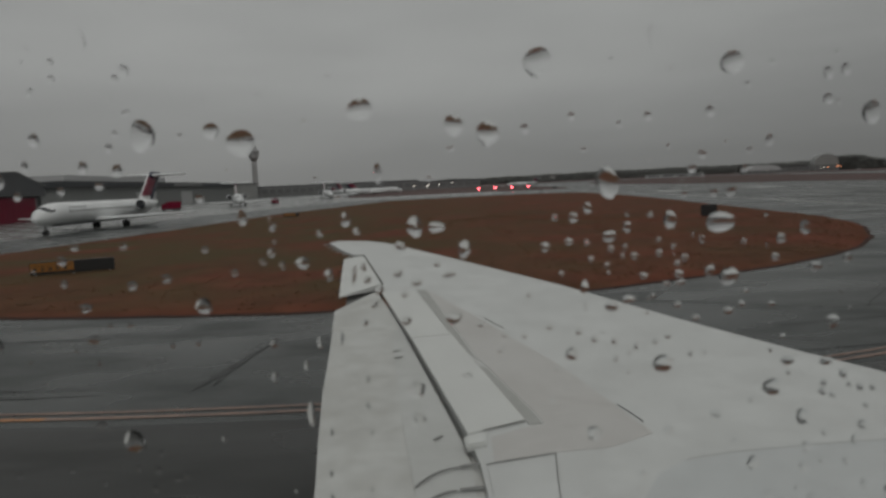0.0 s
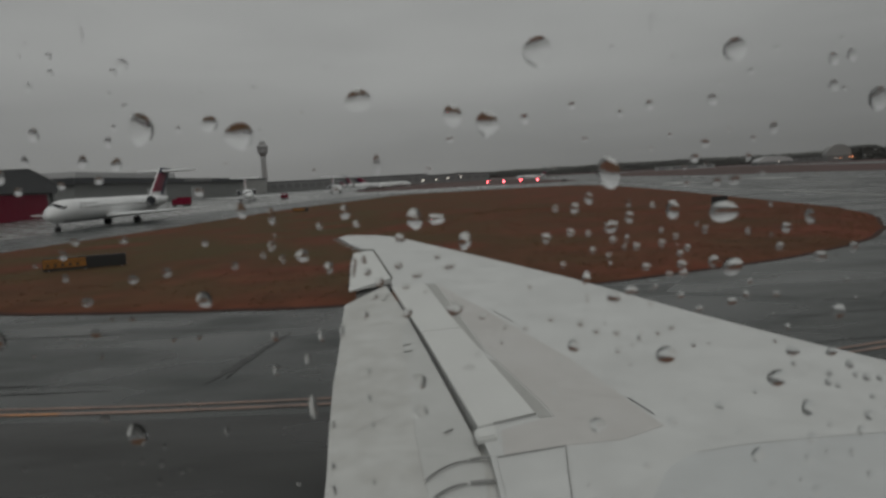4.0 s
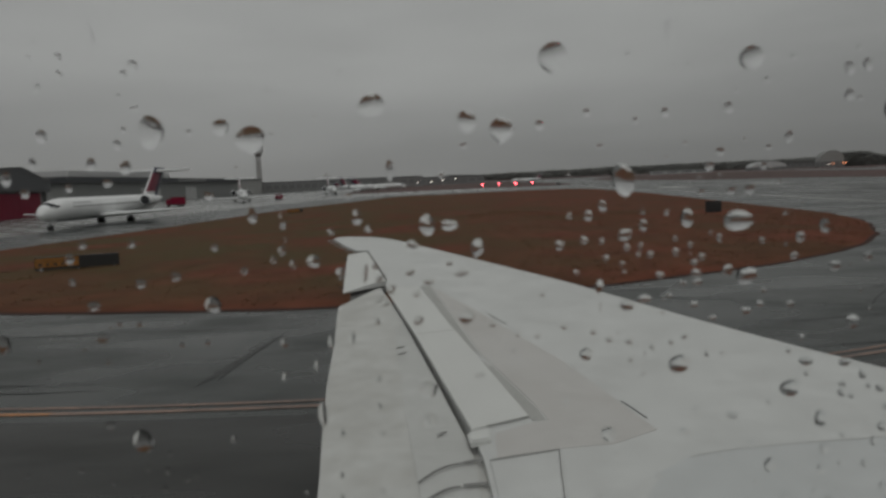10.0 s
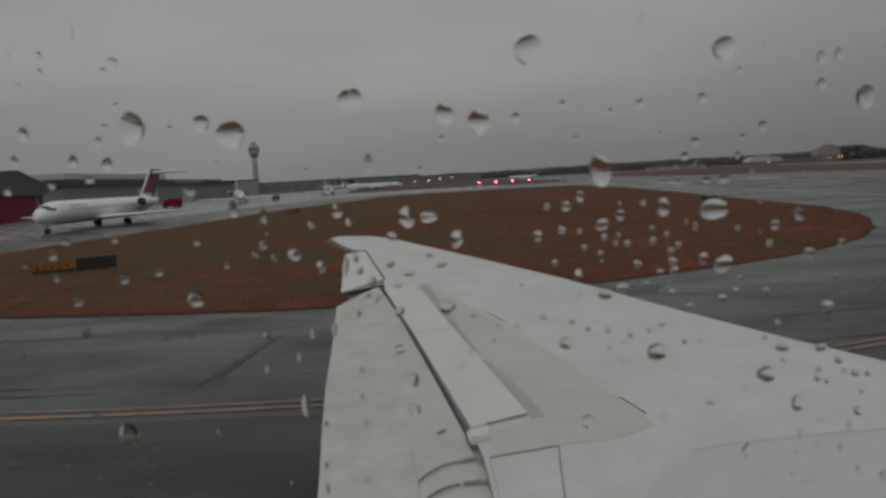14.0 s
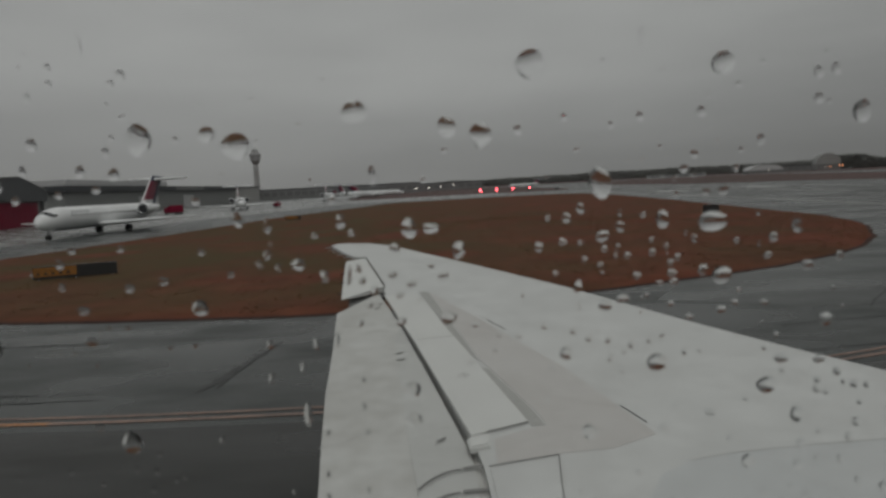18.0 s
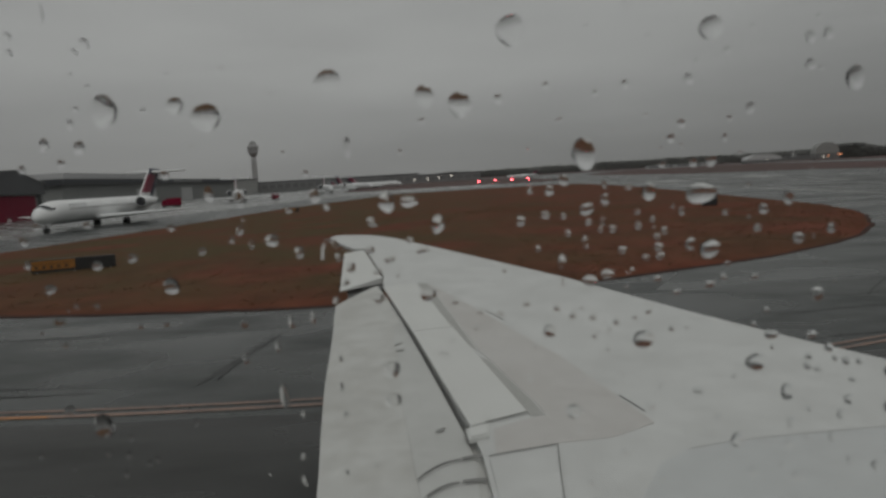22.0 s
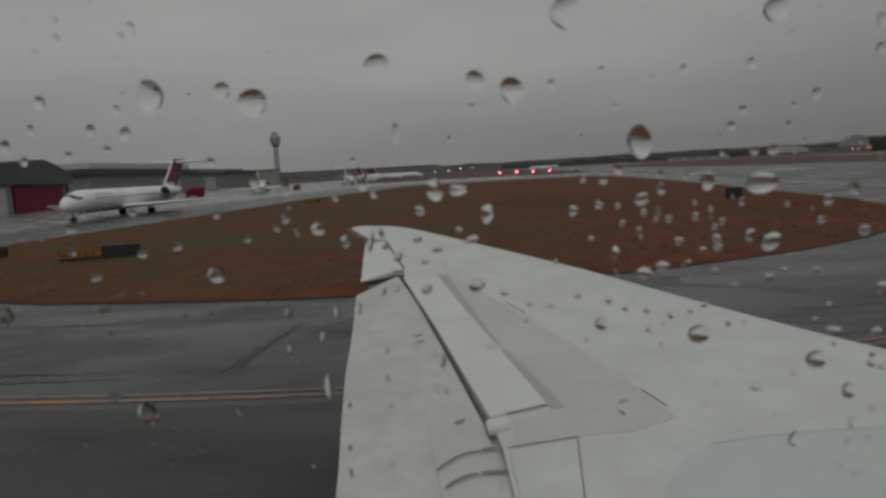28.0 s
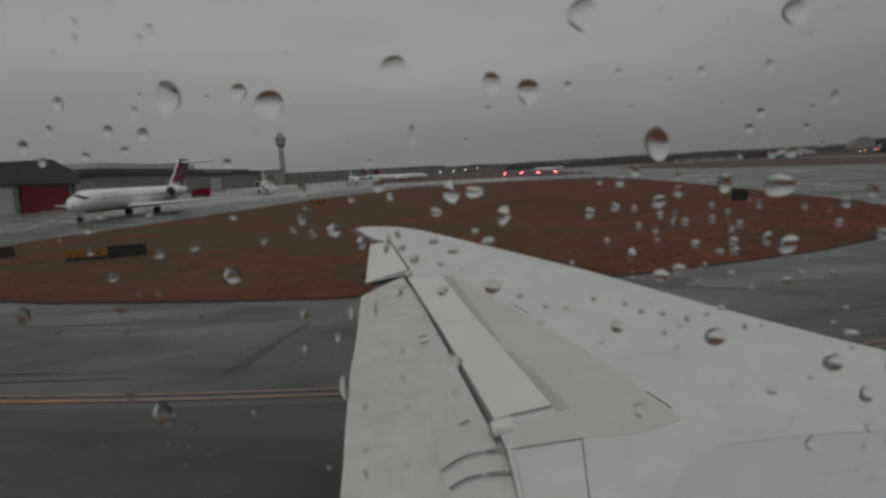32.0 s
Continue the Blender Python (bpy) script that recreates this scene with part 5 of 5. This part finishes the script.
# ---- rain on the window: x, height, width and length of each drop in millimetres ----
LARGE_DROPS = [
    (-74.3, 14.6, 6.4, 8.5), (-49.4, 12.0, 7.6, 7.0), (-18.6, 19.5, 7.0, 5.6), (-56.8, 15.3, 4.4, 4.1), (5.2, 14.7, 5.0, 5.6),
    (13.9, 12.2, 6.1, 6.7), (27.3, 29.7, 7.9, 7.8), (76.9, 28.3, 6.4, 5.9), (44.7, -1.2, 5.9, 8.5), (74.2, -12.3, 7.9, 5.3),
    (61.0, -11.3, 3.5, 4.7), (76.5, -26.7, 5.3, 4.7), (-5.7, -11.0, 4.1, 5.6), (0.0, -11.1, 4.4, 2.9), (7.1, -17.2, 3.5, 4.7),
    (-61.7, -29.8, 4.4, 4.1), (-82.6, -65.8, 5.6, 6.1), (59.3, -49.6, 5.6, 4.7), (88.7, -57.1, 5.6, 4.4), (34.9, -46.2, 3.5, 3.2),
    (40.8, -68.2, 4.1, 4.1), (97.1, -65.6, 3.8, 4.4), (83.9, -78.1, 3.5, 4.1), (-116.6, -38.7, 3.5, 5.3), (113.0, 14.7, 5.0, 5.9),
]
MEDIUM_DROPS = [
    (45.6, -33.5, 3.8, 2.9), (50.1, -32.0, 3.5, 2.3), (92.6, -49.9, 4.1, 2.3), (102.9, -50.5, 3.2, 2.3), (73.6, -63.9, 3.8, 2.0),
    (-101.8, 14.4, 2.9, 3.5), (-90.0, 7.1, 2.6, 3.2), (-81.4, 6.0, 2.9, 3.5), (-14.7, 3.2, 2.0, 5.3), (38.4, -28.2, 2.0, 3.5),
    (-23.6, -8.5, 2.6, 3.8), (-35.2, -19.3, 3.5, 3.2), (-28.5, -22.7, 2.3, 3.2), (-42.6, -8.8, 1.8, 4.4), (-50.2, -7.0, 2.3, 4.4),
    (-92.5, -29.2, 3.5, 2.3), (-79.9, -23.7, 2.9, 2.3), (-77.6, 31.0, 2.9, 3.2), (-80.2, 29.2, 2.0, 2.0), (-87.5, 39.0, 2.0, 6.1),
    (-95.9, 33.7, 2.0, 2.0), (-96.0, 29.6, 2.0, 1.8), (101.6, 25.0, 2.6, 3.5), (106.1, 25.7, 2.6, 3.2), (101.7, 18.4, 2.6, 2.9),
]
SMALL_DROPS = [
    (71.2, 16.2, 2.6, 2.9), (55.2, 15.5, 2.3, 2.3), (35.5, 16.1, 2.0, 2.0), (23.5, 13.3, 2.3, 2.6), (86.7, 8.4, 2.3, 3.2),
    (69.3, 5.3, 2.6, 2.0), (98.3, -74.0, 2.6, 3.2), (97.7, -79.8, 2.6, 3.2), (113.4, -68.4, 2.6, 2.6), (107.8, -54.1, 2.3, 2.3),
    (112.4, -57.9, 2.3, 2.0), (45.1, -15.1, 3.8, 2.9), (49.8, -12.8, 2.3, 2.9), (39.4, -7.5, 2.3, 2.9), (35.7, -9.9, 2.3, 2.6),
    (34.5, -16.1, 2.3, 1.8), (28.2, -17.3, 2.3, 2.6), (63.4, -25.6, 2.6, 2.0), (54.1, -25.9, 2.3, 1.8), (71.6, -25.2, 2.6, 3.2),
    (90.3, -17.1, 2.6, 2.6), (96.5, -14.4, 2.9, 3.8), (88.8, -21.9, 2.3, 1.8), (99.4, -24.9, 3.5, 2.6), (107.8, -22.8, 2.3, 2.6),
]
FINE_DROPS = [
    (76.5, -35.9, 2.6, 1.8), (88.0, -34.5, 2.3, 1.5), (104.4, -39.7, 3.8, 3.5), (63.0, -33.8, 2.0, 1.5), (67.9, -37.5, 2.0, 1.3),
    (76.8, -4.4, 2.9, 2.6), (72.3, -4.6, 2.3, 2.0), (-34.9, -60.1, 2.3, 6.7), (-44.0, -49.6, 2.0, 2.9), (-43.8, -40.4, 2.0, 2.6),
    (-31.7, -40.7, 1.5, 3.5), (-35.6, -46.9, 1.5, 2.9), (-58.5, -66.1, 1.5, 2.6), (100.1, -88.9, 3.8, 3.5), (88.3, -87.1, 3.2, 2.9),
    (46.2, -42.9, 2.0, 1.8),
    (41.0, -42.2, 2.0, 1.8), (36.8, -40.1, 1.8, 1.8), (29.1, -38.6, 2.0, 1.5), (87.2, 28.2, 1.8, 1.5), (31.1, -49.9, 2.0, 1.5),
]
SPOT_DROPS = [
    (-111.7, 4.1, 2.9, 3.8), (-107.2, 0.3, 2.3, 2.3), (-96.0, 1.3, 2.0, 2.0), (-86.2, 2.3, 2.3, 2.0), (-81.4, -13.3, 2.0, 1.8),
    (-94.0, -13.2, 2.3, 2.0), (-97.6, -16.7, 2.6, 2.6), (-97.5, -22.7, 2.0, 2.0), (-60.8, -1.7, 2.6, 2.0), (-60.4, -14.9, 2.0, 1.8),
    (-70.9, -22.2, 2.9, 2.3), (-83.0, 11.8, 2.0, 2.6), (-104.7, 7.8, 2.0, 2.9), (-81.2, 15.4, 1.8, 1.5), (-44.6, 23.7, 1.8, 1.5),
    (-64.8, 14.3, 1.8, 1.5), (-77.9, 20.6, 2.9, 1.2), (-101.7, 26.2, 2.0, 2.6), (-30.4, -11.8, 1.8, 1.5), (-20.8, -11.5, 1.8, 1.8),
    (-43.1, -16.4, 2.0, 2.6), (-53.1, -21.2, 2.0, 1.8), (4.2, 8.9, 2.3, 1.2), (47.7, 13.7, 1.5, 1.8), (80.8, 22.8, 2.0, 1.5),
]
WING_SIDE_DROPS = [
    (-22.2, -23.0, 1.5, 5.0), (-18.6, -24.3, 1.8, 2.0), (-17.2, -31.0, 2.0, 1.5), (-19.8, -35.7, 1.8, 2.0), (-10.5, -22.9, 2.3, 2.0),
    (-5.6, -25.5, 2.9, 1.8), (3.0, -23.5, 3.5, 1.8), (-26.1, -39.7, 1.2, 3.8), (-20.0, -51.0, 1.5, 2.0), (-20.2, -58.4, 1.5, 2.3),
    (-19.6, -65.8, 1.5, 1.8), (-30.2, -65.3, 1.5, 2.0), (-30.9, -76.9, 1.5, 2.0), (-31.0, -83.6, 1.5, 3.2), (-20.2, -81.8, 1.5, 1.8),
    (-12.5, -80.6, 1.8, 1.5), (17.1, -40.1, 1.8, 1.5), (22.3, -40.8, 2.0, 1.2), (10.8, -37.1, 2.3, 1.8), (7.0, -51.1, 3.2, 1.8),
    (102.5, -56.2, 2.0, 1.8), (104.9, -59.7, 2.0, 1.5), (83.0, -60.4, 1.8, 1.5), (63.8, -62.2, 1.8, 2.0), (60.7, -68.3, 2.9, 2.9),
]
CLUSTER_DROPS = [
    (-101.5, 37.1, 1.2, 1.7), (38.6, 7.6, 2.0, 0.9), (56.4, 35.6, 2.6, 5.8), (66.6, 1.7, 2.3, 2.3), (55.8, -9.8, 1.7, 1.4),
    (49.7, -9.1, 1.2, 2.0), (39.1, -16.6, 1.4, 1.4), (45.5, -18.4, 1.7, 1.7), (48.5, -20.4, 1.2, 1.2), (51.6, -20.4, 2.0, 1.7),
    (58.2, -19.9, 2.0, 1.7), (61.9, -18.3, 1.4, 1.4), (64.9, -21.4, 2.0, 1.7), (63.0, -22.8, 2.0, 1.4), (69.4, -16.7, 1.7, 2.0),
    (80.5, -17.6, 1.7, 1.4), (44.4, -22.6, 1.7, 1.2), (32.4, -24.5, 1.4, 1.4), (63.8, -28.0, 2.6, 1.7), (60.1, -28.1, 2.0, 1.2),
    (80.0, -34.2, 2.0, 1.7), (81.0, -30.8, 1.4, 1.4), (60.6, -42.2, 2.0, 1.2),
]
CORNER_DROPS = [
    (57.1, -43.6, 1.4, 1.2), (15.9, -44.4, 1.7, 1.2), (92.9, -53.3, 1.4, 1.2), (102.3, -58.8, 2.0, 2.0), (109.4, -57.1, 1.4, 1.4),
    (115.8, -58.2, 1.7, 1.7), (114.1, -63.0, 1.7, 1.4), (78.9, -72.1, 2.0, 2.6), (103.0, -70.5, 1.7, 1.4), (111.4, -72.4, 2.0, 2.6),
    (102.5, -78.2, 1.4, 1.4), (109.3, -78.5, 2.0, 2.3), (114.4, -85.2, 2.0, 3.2), (53.9, -80.2, 2.0, 2.0), (44.7, -88.1, 2.6, 1.7),
    (63.8, -88.1, 1.4, 1.7), (80.1, -82.8, 1.4, 1.7), (95.8, -86.0, 1.4, 1.7), (124.2, -61.2, 3.5, 3.4), (125.9, -67.2, 2.9, 2.0),
    (124.3, -70.9, 3.5, 3.3), (121.1, -87.0, 2.5, 2.6),
]
HOOK_DROPS = [(-6.9, -54.4, 4.9, 4.6), (-6.8, -62.7, 4.6, 4.0), (3.8, -35.0, 4.0, 3.8), (-8.8, -35.6, 2.6, 2.5)]
LOWER_DROPS = [
    (-91.0, -37.6, 3.0, 2.6), (-90.9, -61.1, 3.0, 2.6), (-99.8, -73.3, 2.0, 1.6), (-76.9, -74.1, 2.0, 2.4), (-69.4, -75.7, 1.4, 2.6),
    (-78.0, -79.2, 2.0, 2.2), (-91.5, -77.1, 1.8, 1.4), (-113.9, -74.4, 2.0, 1.4), (-82.1, -73.2, 1.4, 2.2), (-75.8, -69.4, 1.6, 1.6),
    (-71.8, -76.7, 2.0, 1.6), (-70.5, -40.0, 1.5, 1.4), (-63.8, -39.7, 1.5, 1.4), (-81.1, -34.2, 1.6, 1.4), (-86.3, -34.0, 1.4, 1.2),
    (-15.6, -27.1, 2.3, 2.6), (-8.9, -28.5, 2.2, 1.6), (-9.6, -15.8, 3.0, 2.2), (-0.2, -20.9, 1.8, 1.4), (9.4, -47.6, 2.0, 1.4),
    (-19.5, -20.9, 1.4, 2.4),
]
PANE_OUT = 0.1683


def drop_mesh(name, w, h, rnd, seg=24, ring=8, fat=0.24, taper=0.0):
    """A bead of water on the pane: flat foot, domed front, heavier below and a little uneven."""
    verts, faces = [], []
    wob = [rnd.uniform(-0.06, 0.06) for _ in range(4)]
    high = fat * min(w, h)
    for i in range(ring):
        t = i / ring
        for j in range(seg):
            a = 2 * math.pi * j / seg
            k = 1 + wob[0] * math.cos(2 * a + wob[1] * 30) + wob[2] * math.cos(3 * a + wob[3] * 30)
            e = 1 - t
            verts.append((w / 2 * k * e * math.cos(a) * (1 - taper * max(0, -math.sin(a)) ** 1.5), high * (1 - e ** 2.0), h / 2 * k * e * math.sin(a)))
    verts.append((0, high, 0))
    n = len(verts) - 1
    for i in range(ring - 1):
        for j in range(seg):
            k = (j + 1) % seg
            faces.append((i * seg + j, i * seg + k, (i + 1) * seg + k, (i + 1) * seg + j))
    for j in range(seg):
        faces.append(((ring - 1) * seg + j, (ring - 1) * seg + (j + 1) % seg, n))
    # flat foot with a rim of its own, so that the edge stays crisp
    b = len(verts)
    verts += [(verts[j][0], 0.0, verts[j][2]) for j in range(seg)]
    faces.append(tuple(b + j for j in range(seg)[::-1]))
    return verts, faces


def drop_object(name, verts, faces):
    me = bpy.data.meshes.new(name)
    me.from_pydata(verts, [], faces)
    me.materials.append(WATER)
    flat = [len(f) <= 4 for f in faces]
    me.polygons.foreach_set("use_smooth", flat)
    bm = bmesh.new()
    bm.from_mesh(me)
    bm.normal_update()
    for f in bm.faces:
        if (f.normal.y > 0) != (len(f.verts) <= 4):
            f.normal_flip()
    bm.to_mesh(me)
    bm.free()
    return new(name, me)


rnd = random.Random(11)
# some large drops taper downwards or lean: taper, lean in degrees
SHAPES = {1: (0.25, 0), 2: (0.1, 14), 5: (0.75, -8), 6: (0.12, 0), 7: (0.1, 20), 8: (0.2, 12), 9: (0, 10), 11: (0, 15), 12: (0.3, 0), 14: (0.3, -10), 4: (0.2, 0), 15: (0, -20)}
for rows, fat, lb in ((LARGE_DROPS, 0.25, "large clear raindrop clinging to the window"), (MEDIUM_DROPS, 0.21, "medium raindrop clinging to the window"),
                 (SMALL_DROPS, 0.18, "small raindrop clinging to the window"), (FINE_DROPS, 0.14, "small flattened raindrop on the window"),
                      (SPOT_DROPS, 0.17, "small raindrop clinging to the window"), (WING_SIDE_DROPS, 0.15, "small flattened raindrop on the window"),
                      (CLUSTER_DROPS, 0.17, "tiny raindrop clinging to the window"), (CORNER_DROPS, 0.19, "small faint raindrop near the window's lower corner"),
                      (HOOK_DROPS, 0.195, "broad domed raindrop clinging to the window"), (LOWER_DROPS, 0.12, "small raindrop low on the window")):
    for n, (x, z, w, h) in enumerate(rows):
        taper, tilt = SHAPES.get(n, (0.0, 0.0)) if rows is LARGE_DROPS else (0.0, rnd.uniform(-15, 15))
        ob = drop_object("raindrop", *drop_mesh("raindrop", w / 1000, h / 1000, rnd, fat=(0.9 if z > 3 else 1.06 if z > -60 else 0.9 if x > -40 else 1.4) * fat * (1 - 0.25 * min(1, math.hypot(x / 118, min(z, 0) / 95))), taper=taper))
        ob.matrix_basis = LEAN @ pose(x / 1000, PANE_OUT, 4.6 + z / 1000, 0, -tilt, 0)
        tagged(ob, lb, "raindrop", "raindrops on the window")
verts, faces = [], []
for i in range(110):
    x, z = rnd.uniform(-118, 118), rnd.uniform(-85, 48)
    if rnd.random() < 0.5:
        x, z = rnd.gauss(70, 26), rnd.gauss(-28, 22)
    s = rnd.uniform(0.6, 1.7) / 1000
    if any(abs(x - a) < w / 2 + 1.2 and abs(z - b) < h / 2 + 1.4 for a, b, w, h in LARGE_DROPS + MEDIUM_DROPS + SMALL_DROPS + FINE_DROPS + SPOT_DROPS + WING_SIDE_DROPS + CLUSTER_DROPS + CORNER_DROPS + HOOK_DROPS + LOWER_DROPS):
        continue
    v, f = drop_mesh("fine_rain", s, s * rnd.uniform(0.7, 1.5), rnd, 10, 4, 0.15)
    k = len(verts)
    verts += [(a + x / 1000, b + PANE_OUT, c + 4.6 + z / 1000) for a, b, c in v]
    faces += [tuple(q + k for q in g) for g in f]
ob = drop_object("fine_rain", verts, faces)
ob.matrix_basis = LEAN
tagged(ob, "fine scattered rain spots on the window", "raindrops", kind="stuff")
